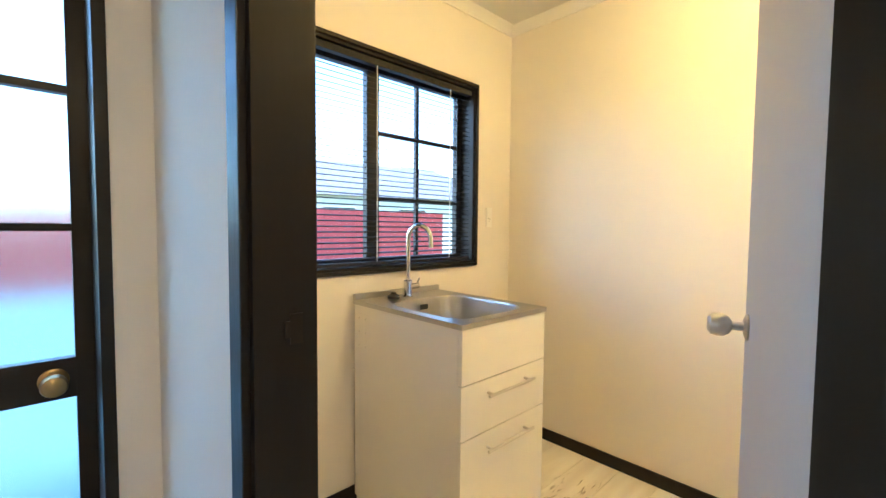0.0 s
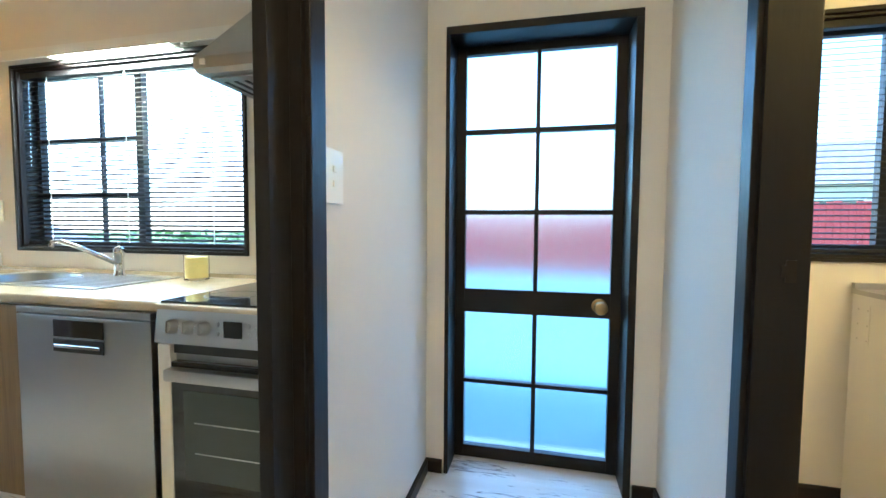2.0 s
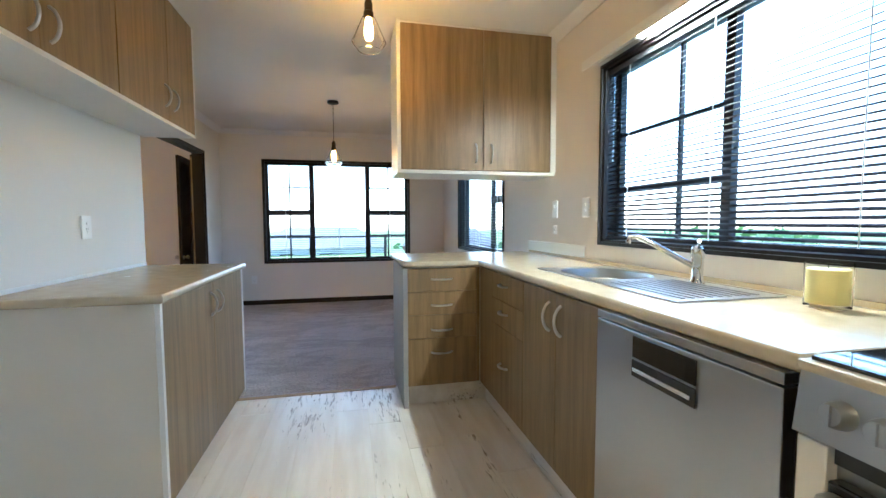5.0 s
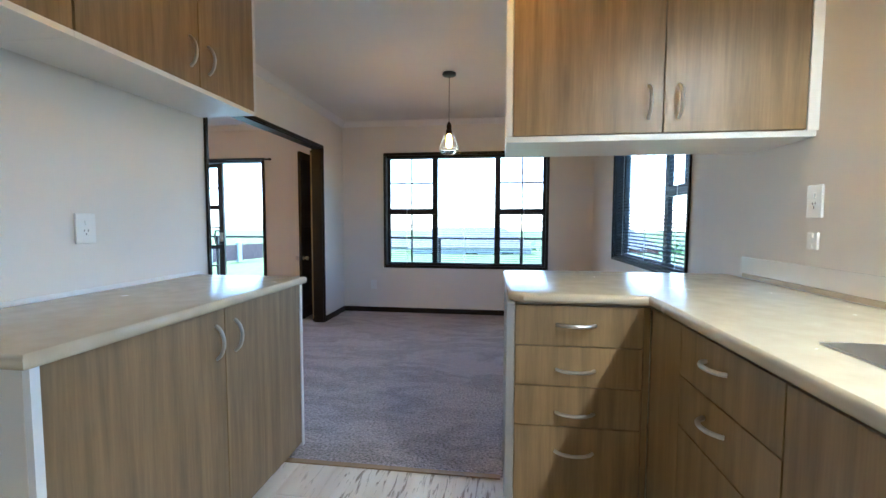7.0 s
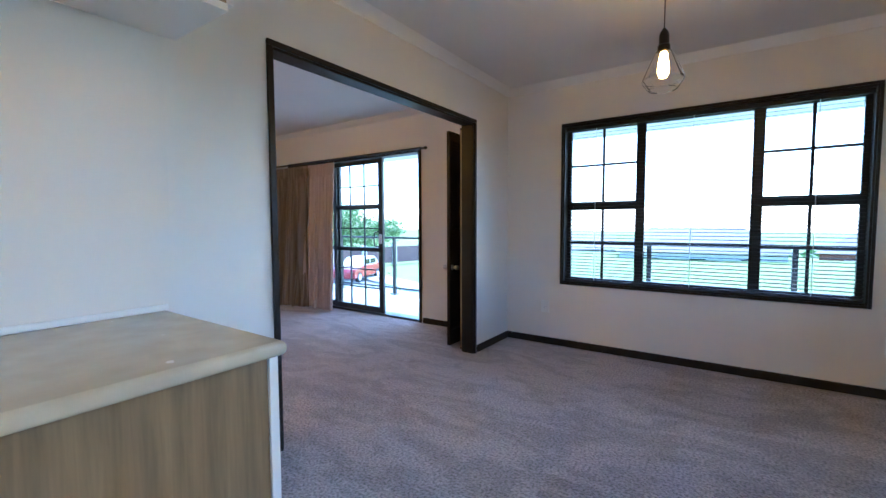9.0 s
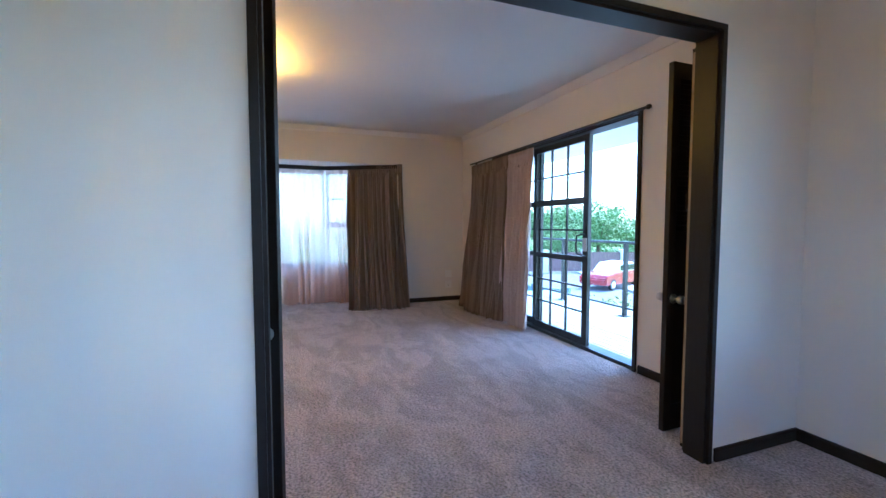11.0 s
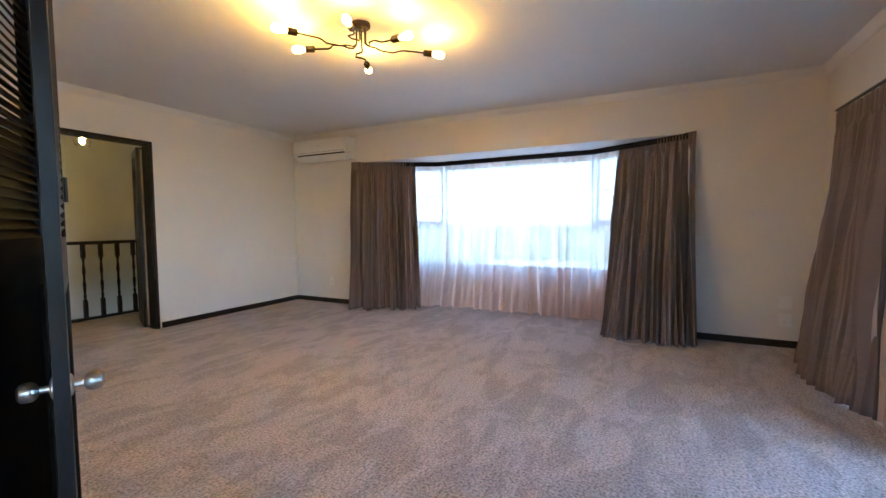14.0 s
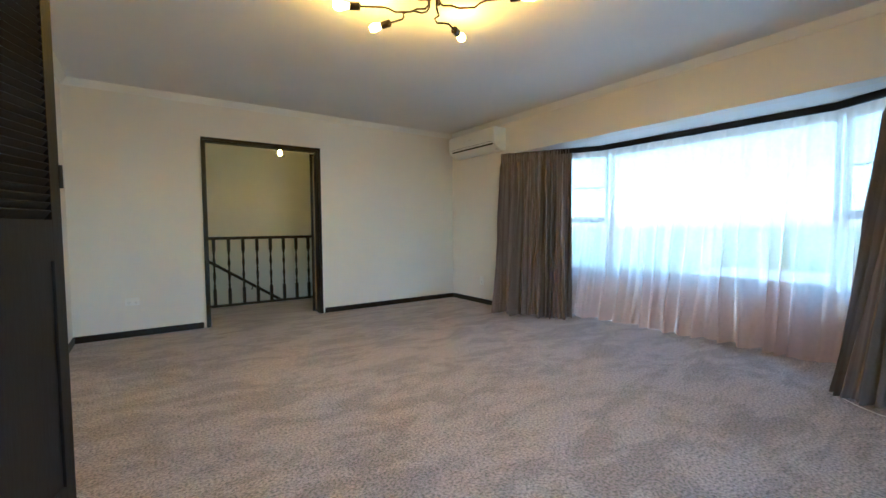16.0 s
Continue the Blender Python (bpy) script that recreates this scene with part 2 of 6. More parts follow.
BLACKPL = surf("black_plastic", (0.02, 0.02, 0.02), (0.014, 0.014, 0.014), 0.4, scale=9)
PLATE = surf("white_plastic_plate", (0.80, 0.79, 0.76), (0.77, 0.76, 0.73), 0.3, scale=5)
GLASS = clear_glass("window_glass")
FROST = clear_glass("frosted_glass", (0.80, 0.93, 1.0), 0.24)
SHADEGLASS = clear_glass("clear_lamp_glass", (1, 0.98, 0.95))
CURTAIN = stripe_cloth("striped_curtain", (0.19, 0.145, 0.126), (0.225, 0.175, 0.153), (0.275, 0.217, 0.19))
LINING = stripe_cloth("pale_curtain_lining", (0.45, 0.37, 0.35), (0.48, 0.395, 0.375), (0.51, 0.42, 0.40))
SHEER = sheer_cloth("sheer_voile", (0.54, 0.37, 0.305), 0.14)
BULB = glow("warm_bulb", (1.0, 0.44, 0.05), BULB_W * 1.35)
HALLBULB = glow("hall_bulb", (1.0, 0.56, 0.12), BULB_W)
FILAMENT = glow("filament", (1.0, 0.46, 0.08), BULB_W * 0.7)
TUBE = glow("fluorescent_tube", (1.0, 0.88, 0.66), TUBE_W)
BRONZE = surf("dark_bronze", (0.035, 0.026, 0.018), (0.022, 0.016, 0.011), 0.4, 0.6, scale=9)
WAX = surf("yellow_wax", (0.82, 0.76, 0.34), (0.78, 0.72, 0.31), 0.5, scale=9)
BRASS = surf("worn_brass", (0.42, 0.30, 0.14), (0.3, 0.21, 0.09), 0.4, 0.9, scale=14)
STRIP = surf("timber_threshold", (0.36, 0.25, 0.13), (0.28, 0.19, 0.1), 0.5, scale=14)
GRASS = surf("lawn", (0.24, 0.29, 0.12), (0.17, 0.22, 0.08), 0.95, scale=2.0, bump=0.5, bscale=18, spec=0.05)
ASPHALT = surf("asphalt", (0.20, 0.20, 0.205), (0.15, 0.15, 0.155), 0.9, spec=0.15, scale=8, bump=0.3, bscale=120)
CONCRETE = surf("concrete", (0.42, 0.43, 0.43), (0.33, 0.34, 0.34), 0.85, scale=2.5, bump=0.2, bscale=60)
REFLECTOR_PALE = surf("pale_reflector_ground", (0.62, 0.60, 0.57), (0.52, 0.50, 0.47), 0.85, scale=1.5, bump=0.2, bscale=60)
YARD = surf("blue_grey_concrete", (0.12, 0.19, 0.215), (0.09, 0.15, 0.175), 0.85, scale=2.5, bump=0.2, bscale=60)
# peninsula end panel: grey white darkened further for the shadow it stands in
PENSHADE = surf("shaded_melamine", (0.34, 0.33, 0.325), (0.31, 0.30, 0.295), 0.45, scale=3)
# white door colour darkened to grey for the shade on the open leaf
DOORSHADE = surf("shaded_white_door", (0.47, 0.455, 0.44), (0.43, 0.415, 0.40), 0.45, scale=3)
DECKM = surf("grey_deck_boards", (0.28, 0.33, 0.33), (0.21, 0.255, 0.255), 0.6, scale=5, bump=0.2, bscale=60)
LEAF = surf("leaves", (0.20, 0.31, 0.10), (0.12, 0.20, 0.06), 0.6, scale=1.5)
LEAF2 = surf("yellow_green_leaves", (0.26, 0.26, 0.05), (0.11, 0.15, 0.03), 0.6, scale=2.5)
BARK = surf("bark", (0.14, 0.10, 0.07), (0.08, 0.06, 0.04), 0.9, scale=12, bump=0.6, bscale=25)
REDFENCE = wood("red_stained_palings", (0.20, 0.022, 0.02), (0.32, 0.04, 0.036), 0.7)
BROWNFENCE = wood("brown_palings", (0.10, 0.06, 0.055), (0.19, 0.12, 0.11), 0.75)
SLATE = surf("blue_grey_fence_paint", (0.16, 0.22, 0.30), (0.11, 0.16, 0.22), 0.6, scale=3)
SOFFIT = surf("white_soffit", (0.78, 0.79, 0.78), (0.74, 0.75, 0.74), 0.6, scale=3)
ROOFM = surf("grey_roof_tiles", (0.20, 0.19, 0.19), (0.13, 0.12, 0.12), 0.7, scale=6, bump=0.4, bscale=14)
CLAD = surf("pale_cladding", (0.62, 0.60, 0.55), (0.55, 0.53, 0.48), 0.7, scale=3)
BRICKM = surf("red_brick", (0.30, 0.13, 0.09), (0.2, 0.09, 0.065), 0.85, scale=9, bump=0.3, bscale=40)
CARRED = surf("red_car_paint", (0.32, 0.02, 0.025), (0.28, 0.018, 0.02), 0.25, scale=2, coat=0.8, rvar=0.04)
RUBBER = surf("rubber", (0.02, 0.02, 0.02), (0.015, 0.015, 0.015), 0.85, scale=9)


# ---- mesh helpers ----
def box(bm, x0, x1, y0, y1, z0, z1, m=None):
    v = [bm.verts.new(Vector(c) if m is None else m @ Vector(c)) for c in
         ((x0, y0, z0), (x1, y0, z0), (x1, y1, z0), (x0, y1, z0), (x0, y0, z1), (x1, y0, z1), (x1, y1, z1), (x0, y1, z1))]
    for f in ((3, 2, 1, 0), (4, 5, 6, 7), (0, 1, 5, 4), (1, 2, 6, 5), (2, 3, 7, 6), (3, 0, 4, 7)):
        bm.faces.new([v[k] for k in f])
    return v


def boxed(*boxes, bevel=0.0, m=None):
    bm = bmesh.new()
    for b in boxes:
        box(bm, *b, m=m)
    bmesh.ops.recalc_face_normals(bm, faces=bm.faces)
    if bevel:
        bmesh.ops.bevel(bm, geom=list(bm.edges), offset=bevel, segments=2, profile=0.6, affect="EDGES")
    return bm


def lathe(bm, profile, n=20, m=None, cap=True):
    """Turns (radius, height) pairs round z."""
    m = m or Matrix()
    rings = []
    for r, z in profile:
        rings.append([bm.verts.new(m @ Vector((r * math.cos(a), r * math.sin(a), z))) for a in (2 * math.pi * k / n for k in range(n))])
    for p, q in zip(rings, rings[1:]):
        for k in range(n):
            bm.faces.new((p[k], p[(k + 1) % n], q[(k + 1) % n], q[k]))
    if cap:
        bm.faces.new(list(reversed(rings[0])))
        bm.faces.new(rings[-1])
    return bm


def turned(profile, n=20, m=None, cap=True):
    bm = lathe(bmesh.new(), profile, n, m, cap)
    bmesh.ops.recalc_face_normals(bm, faces=bm.faces)
    return bm


def pipe(bm, pts, r, n=8):
    """A round bar along points."""
    pts = [Vector(p) for p in pts]
    rings = []
    side = None
    for k, p in enumerate(pts):
        d = (pts[min(k + 1, len(pts) - 1)] - pts[max(k - 1, 0)]).normalized()
        if side is None:
            side = d.orthogonal().normalized()
        side = (side - d * side.dot(d)).normalized()
        up = d.cross(side)
        rings.append([bm.verts.new(p + r * (math.cos(a) * side + math.sin(a) * up)) for a in (2 * math.pi * j / n for j in range(n))])
    for p, q in zip(rings, rings[1:]):
        for k in range(n):
            bm.faces.new((p[k], p[(k + 1) % n], q[(k + 1) % n], q[k]))
    bm.faces.new(list(reversed(rings[0])))
    bm.faces.new(rings[-1])
    return bm


def piped(pts, r, n=8):
    bm = pipe(bmesh.new(), pts, r, n)
    bmesh.ops.recalc_face_normals(bm, faces=bm.faces)
    return bm


def mesh_of(name, bm, material, smooth=False):
    me = bpy.data.meshes.new(name)
    bm.to_mesh(me)
    bm.free()
    me.materials.append(material)
    if smooth:
        me.polygons.foreach_set("use_smooth", [True] * len(me.polygons))
        me.set_sharp_from_angle(angle=radians(38))
    return me


def part(name, bm, material, parent, label="", smooth=False):
    ob = new(name, mesh_of(name, bm, material, smooth))
    ob.parent = parent
    if label:
        tagged(ob, label)
    return ob


def thing(name, m, label, category, group="", kind=""):
    ob = new(name)
    ob.empty_display_size = 0.1
    ob.matrix_world = m
    return tagged(ob, label, category, group, kind)


def single(name, bm, material, label, category, group="", smooth=False):
    return tagged(new(name, mesh_of(name, bm, material, smooth)), label, category, group)


def structure(name, bm, material, label="", smooth=False):
    return tagged(new(name, mesh_of(name, bm, material, smooth)), label, "", "", "structure")


def walled(a0, a1, z0, z1, holes=()):
    """Filled cells of a wall with holes: (along0, along1, low, high)."""
    us = sorted({a0, a1, *(h for q in holes for h in q[:2])})
    zs = sorted({z0, z1, *(h for q in holes for h in q[2:])})
    us, zs = [u for u in us if a0 <= u <= a1], [z for z in zs if z0 <= z <= z1]
    full = {}
    for i in range(len(us) - 1):
        for k in range(len(zs) - 1):
            cu, cz = (us[i] + us[i + 1]) / 2, (zs[k] + zs[k + 1]) / 2
            full[i, k] = not any(q[0] < cu < q[1] and q[2] < cz < q[3] for q in holes)
    return us, zs, full


def wall(name, axis, d0, d1, a0, a1, holes=(), z0=-0.1, z1=2.45, material=None, label="cream painted plaster wall"):
    """A wall with thickness d0..d1 across the axis, running a0..a1, with openings through it."""
    us, zs, full = walled(a0, a1, z0, z1, holes)
    bm = bmesh.new()
    cache = {}

    def vert(d, u, z):
        key = (d, u, z)
        if key not in cache:
            cache[key] = bm.verts.new((d, u, z) if axis == "x" else (u, d, z))
        return cache[key]

    for (i, k), on in full.items():
        if not on:
            continue
        u0, u1, w0, w1 = us[i], us[i + 1], zs[k], zs[k + 1]
        for d in (d0, d1):
            bm.faces.new([vert(d, u0, w0), vert(d, u1, w0), vert(d, u1, w1), vert(d, u0, w1)])
        for (di, dk, e) in ((-1, 0, ((u0, w0), (u0, w1))), (1, 0, ((u1, w0), (u1, w1))), (0, -1, ((u0, w0), (u1, w0))), (0, 1, ((u0, w1), (u1, w1)))):
            if not full.get((i + di, k + dk), False):
                (p, q), (r, s) = e
                bm.faces.new([vert(d0, p, q), vert(d0, r, s), vert(d1, r, s), vert(d1, p, q)])
    bmesh.ops.recalc_face_normals(bm, faces=bm.faces)
    return structure(name, bm, material or PAINT, label)


def run(bm, p, q, profile):
    """Sweeps a profile of (out, up) along p to q; out is to the left of the way."""
    p, q = Vector(p), Vector(q)
    d = (q - p).normalized()
    side = Vector((-d.y, d.x, 0))
    a = [bm.verts.new(p + side * o + Vector((0, 0, u))) for o, u in profile]
    b = [bm.verts.new(q + side * o + Vector((0, 0, u))) for o, u in profile]
    n = len(profile)
    for k in range(n):
        bm.faces.new((a[k], a[(k + 1) % n], b[(k + 1) % n], b[k]))
    bm.faces.new(list(reversed(a)))
    bm.faces.new(b)


CORNICE = [(0.0, 0.0), (0.009, 0.0), (0.015, 0.011), (0.038, 0.039), (0.047, 0.048), (0.057, 0.060), (0.0, 0.060)]
BASE = [(0.0, 0.0), (0.014, 0.0), (0.014, 0.052), (0.009, 0.062), (0.0, 0.062)]

# ---- the large structure ----


def rise(x, y):
    """Height of the ground: level with the house on its entrance side, a storey lower past the deck."""
    t = min(max((y + 10.0) / 7.0, 0.0), 1.0)
    t = t * t * (3 - 2 * t)
    e = min(max((9.0 - x) / 4.0, 0.0), 1.0)
    far = min(max((math.hypot(x, y) - 60) / 200, 0.0), 1.0)
    return -2.5 + 2.35 * t * e - 14.0 * far * (1 - t)


bm = bmesh.new()
steps = [-900, -500, -300, -180, -120, -80, -55, -40, -30, -24, -20, -16, -13, -11, -9.5, -8, -6.5, -5, -3, -1, 1, 3, 5, 7, 9, 11, 13, 16, 20, 25, 32, 45, 70, 120, 250, 500, 900]
grid = [[bm.verts.new((x, y, rise(x, y) + 0.04 * noise.noise((x * 0.2, y * 0.2, 0)))) for y in steps] for x in steps]
for i in range(len(steps) - 1):
    for k in range(len(steps) - 1):
        bm.faces.new((grid[i][k], grid[i + 1][k], grid[i + 1][k + 1], grid[i][k + 1]))
structure("ground", bm, GRASS, "green lawn sloping down behind the house", smooth=True)
structure("pavement_entry", boxed((-10.8, -1.35, -6.6, 9.0, -0.35, -0.09)), YARD, "grey concrete yard beside the entrance")
# invented pale ground, there to brighten what shows through the bay sheers
structure("pavement_reflector", boxed((7.9, 42.0, -10.6, 9.0, -2.7, -2.36)), REFLECTOR_PALE, "pale ground added beside the house to brighten the bay")
m_road = pose(17.0, -17.2, 0, 0, 0, -20)
structure("road", boxed((-60, 80, -3.2, 3.2, -2.62, -2.40), m=m_road), ASPHALT, "grey asphalt street below the deck")
structure("pavement_street", boxed((-60, 80, -5.0, -3.35, -2.62, -2.30), m=m_road), CONCRETE, "concrete footpath along the street")

wall("wall_kitchen_west", "x", -0.97, -0.82, -6.80, -0.375, [(-2.55, -1.125, 1.022, 1.985), (-5.72, -4.09, 0.81, 1.97)])
wall("wall_entry", "x", -1.165, -0.965, -0.285, 0.72, [(-0.198, 0.618, -0.1, 2.04)])
wall("wall_corridor_south", "y", -0.375, -0.285, -1.165, 1.95, [(0.06, 0.95, -0.1, 2.0)])
wall("wall_corridor_north", "y", 0.72, 0.82, -1.30, 1.95, [(-0.23, 0.573, -0.1, 2.0)], z1=2.50)
wall("wall_corridor_east", "x", 1.95, 2.05, -0.375, 0.82)
wall("wall_kitchen_east", "x", 1.85, 2.37, -3.47, -0.375)
wall("wall_lounge_west", "x", 2.265, 2.37, -6.65, -3.47, [(-6.0, -4.102, -0.1, 1.98)])
wall("wall_lounge_west_north", "x", 2.05, 2.37, -0.375, -0.30)
wall("wall_south", "y", -6.80, -6.65, -0.82, 6.85, [(-0.295, 1.72, 0.585, 2.0), (3.36, 5.70, -0.1, 1.95)])
wall("wall_lounge_north", "y", -0.58, -0.48, 2.37, 6.92, [(3.47, 4.68, -0.1, 1.98)])
wall("wall_lounge_east", "x", 6.70, 6.85, -6.65, -0.58, [(-5.65, -1.75, -0.1, 1.955)])
wall("wall_laundry_west", "x", -1.30, -1.15, 0.82, 2.70, [(0.96, 2.28, 1.035, 2.03)], z1=2.50)
wall("wall_laundry_north", "y", 2.60, 2.70, -1.15, 1.05, z1=2.50)
wall("wall_laundry_east", "x", 0.95, 1.05, 0.82, 2.60, z1=2.50)
wall("wall_hall_north", "y", 1.62, 1.72, 2.27, 6.92, z0=-2.5)
wall("wall_hall_west", "x", 2.27, 2.37, -0.48, 1.62, z0=-2.5)
wall("wall_hall_east", "x", 6.82, 6.92, -0.48, 1.62, z0=-2.5)

# bay
BAY = [(6.85, -1.75), (7.37, -2.72), (7.37, -4.72), (6.85, -5.65)]
for name, (p, q) in zip(("wall_bay_north", "wall_bay_front", "wall_bay_south"), zip(BAY, BAY[1:])):
    d = Vector((q[0] - p[0], q[1] - p[1], 0))
    m = Matrix.Translation((p[0], p[1], 0)) @ Matrix.Rotation(math.atan2(d.y, d.x), 4, "Z")
    n = d.length
    structure(name, boxed((0, n, 0, 0.11, -0.1, 0.50), (0, n, 0, 0.11, 1.93, 2.10), m=m), PAINT, "cream painted bay wall")
bm = bmesh.new()
low = [bm.verts.new((x, y, 1.957)) for x, y in BAY]
top = [bm.verts.new((v.co.x, v.co.y, 2.1)) for v in low]
bm.faces.new(low), bm.faces.new(list(reversed(top)))
for k in range(len(low)):
    bm.faces.new((low[k], low[(k + 1) % len(low)], top[(k + 1) % len(low)], top[k]))
bmesh.ops.recalc_face_normals(bm, faces=bm.faces)
structure("ceiling_bay", bm, CEIL, "white bay soffit")

# floors and ceilings
structure("floor_dining", boxed((-0.82, 2.265, -6.65, -3.29, -0.1, 0.0)), CARPET, "taupe cut pile carpet")
structure("floor_lounge", boxed((2.265, 6.70, -6.65, -0.58, -0.1, 0.0)), CARPET, "taupe cut pile carpet with vacuum marks")
structure("floor_bay", boxed((6.70, 7.37, -5.65, -1.75, -0.1, 0.0)), CARPET, "taupe cut pile carpet")
structure("floor_hall", boxed((2.37, 6.82, -0.58, 0.68, -0.1, 0.0)), CARPET, "taupe cut pile carpet on the landing")
FLOOR_K = structure("floor_kitchen", boxed((-0.82, 1.85, -3.29, -0.33, -0.1, -0.003)), CARCASS, "whitewashed plank vinyl")
FLOOR_C = structure("floor_corridor", boxed((-1.165, 1.95, -0.33, 0.77, -0.1, -0.003)), CARCASS, "whitewashed plank vinyl")
FLOOR_L = structure("floor_laundry", boxed((-1.15, 0.95, 0.77, 2.60, -0.1, -0.003)), CARCASS, "whitewashed plank vinyl")
structure("floor_stairwell", boxed((2.37, 6.82, 0.68, 1.62, -2.6, -2.5)), CARPET, "dark stairwell floor")
for name, b in (("ceiling_kitchen", (-0.97, 2.32, -6.80, -0.33)), ("ceiling_corridor", (-1.165, 2.32, -0.33, 0.77)), ("ceiling_laundry", (-1.30, 1.05, 0.77, 2.70)),
                ("ceiling_lounge", (2.32, 6.85, -6.80, -0.53)), ("ceiling_hall", (2.27, 6.92, -0.53, 1.72))):
    h = 2.45 if "laundry" in name else 2.40
    structure(name, boxed((*b, h, h + 0.06)), CEIL, "white painted ceiling")
structure("roof", boxed((-1.6, 7.9, -8.85, 3.3, 2.62, 2.74)), ROOFM, "grey roof over the house")
structure("eaves", boxed((-1.6, -0.98, -8.85, -0.40, 2.30, 2.60), (-1.75, -1.31, -0.40, 3.3, 2.34, 2.60), (-0.97, 7.9, -8.75, -6.80, 2.26, 2.60), (6.92, 7.9, -6.80, 3.3, 2.34, 2.60), (-0.97, 6.92, 2.70, 3.3, 2.34, 2.60)), SOFFIT, "white lined eaves")
structure("trim_threshold", boxed((0.27, 1.30, -3.302, -3.272, -0.002, 0.006), bevel=0.002), STRIP, "worn timber strip between vinyl and carpet")

bm = bmesh.new()
CZ = 2.340
for loop in ([(-0.82, -0.375), (-0.82, -6.65), (2.265, -6.65), (2.265, -3.47), (1.85, -3.47), (1.85, -0.375), (-0.82, -0.375)],
             [(2.37, -0.58), (2.37, -6.65), (6.70, -6.65), (6.70, -0.58), (2.37, -0.58)],
             [(-1.15, 2.60), (-1.15, 0.82), (0.95, 0.82), (0.95, 2.60), (-1.15, 2.60)],
             [(-0.965, 0.72), (-0.965, -0.285), (1.95, -0.285), (1.95, 0.72), (-0.86, 0.72)]):
    z = CZ + (0.05 if loop[0] == (-1.15, 2.60) else 0.0)
    for p, q in zip(loop, loop[1:]):
        run(bm, (*p, z), (*q, z), CORNICE if z == CZ else [(0.8 * o, 0.012 + 0.8 * u) for o, u in CORNICE])
bmesh.ops.recalc_face_normals(bm, faces=bm.faces)
structure("trim_cornice", bm, CEIL, "white moulded cornice")

bm = bmesh.new()
for loop in ([(-0.82, -3.66), (-0.82, -6.65), (2.265, -6.65), (2.265, -6.05)], [(2.265, -4.04), (2.265, -3.47), (1.85, -3.47)],
             [(2.37, -0.58), (2.37, -4.04)], [(2.37, -6.05), (2.37, -6.65), (3.31, -6.65)], [(5.75, -6.65), (6.70, -6.65), (6.70, -5.65)], [(6.70, -1.75), (6.70, -0.58), (4.73, -0.58)], [(3.42, -0.58), (2.37, -0.58)],
             [(0.95, 2.60), (-1.15, 2.60), (-1.15, 0.82), (-0.28, 0.82)], [(0.95, 0.82), (0.95, 2.60)],
             [(-0.28, 0.72), (-0.965, 0.72), (-0.965, 0.625)], [(-0.965, -0.205), (-0.965, -0.285), (0.01, -0.285)], [(1.0, -0.285), (1.95, -0.285), (1.95, 0.72), (0.63, 0.72)],
             [(1.85, -2.1), (1.85, -0.375), (1.0, -0.375)]):
    for p, q in zip(loop, loop[1:]):
        run(bm, (*p, 0.0), (*q, 0.0), BASE)
bmesh.ops.recalc_face_normals(bm, faces=bm.faces)
structure("baseboard", bm, DARK, "black stained timber skirting")


# ---- windows and doors ----
def lining(parent, W, H, depth, sill=True, w=0.012, proud=0.016):
    """Black reveal boards and architrave round an opening; local x along, y out through the wall, z up."""
    t = 0.018
    part("reveal_head", boxed((0, W, 0, depth, H - t, H)), DARK, parent)
    part("reveal_jamb", boxed((0, t, 0, depth, 0, H - t)), DARK, parent)
    part("reveal_jamb", boxed((W - t, W, 0, depth, 0, H - t)), DARK, parent)
    part("architrave_head", boxed((-w, W + w, -proud, -0.001, H - 0.006, H + w), bevel=0.003), DARK, parent)
    part("architrave_side", boxed((-w, 0.006, -proud, -0.001, -w if sill else 0.0, H - 0.007), bevel=0.003), DARK, parent)
    part("architrave_side", boxed((W - 0.006, W + w, -proud, -0.001, -w if sill else 0.0, H - 0.007), bevel=0.003), DARK, parent)
    if sill:
        part("window_sill", boxed((0, W, 0, depth, 0, t)), DARK, parent)
        part("architrave_foot", boxed((0.007, W - 0.007, -proud, -0.001, -w, 0.006), bevel=0.003), DARK, parent)


def pane_grid(parent, u0, u1, v0, v1, y, us=(), vs=(), fr=0.035, bar=0.016, pane="pane", glass=None, mat=None):
    """One glazed sash: frame, glazing bars and glass."""
    mat = mat or BLACKALU
    part("sash_frame", boxed((u0, u1, y, y + 0.035, v0, v0 + fr), (u0, u1, y, y + 0.035, v1 - fr, v1), (u0, u0 + fr, y, y + 0.035, v0 + fr, v1 - fr), (u1 - fr, u1, y, y + 0.035, v0 + fr, v1 - fr)), mat, parent)
    for u in us:
        part("glazing_bar", boxed((u - bar / 2, u + bar / 2, y + 0.006, y + 0.026, v0 + fr, v1 - fr)), mat, parent)
    for v in vs:
        part("glazing_bar", boxed((u0 + fr, u1 - fr, y + 0.0065, y + 0.0255, v - bar / 2, v + bar / 2)), mat, parent)
    g = part(pane, boxed((u0 + fr, u1 - fr, y + 0.014, y + 0.018, v0 + fr, v1 - fr)), glass or GLASS, parent)
    g.visible_shadow = False
    return g


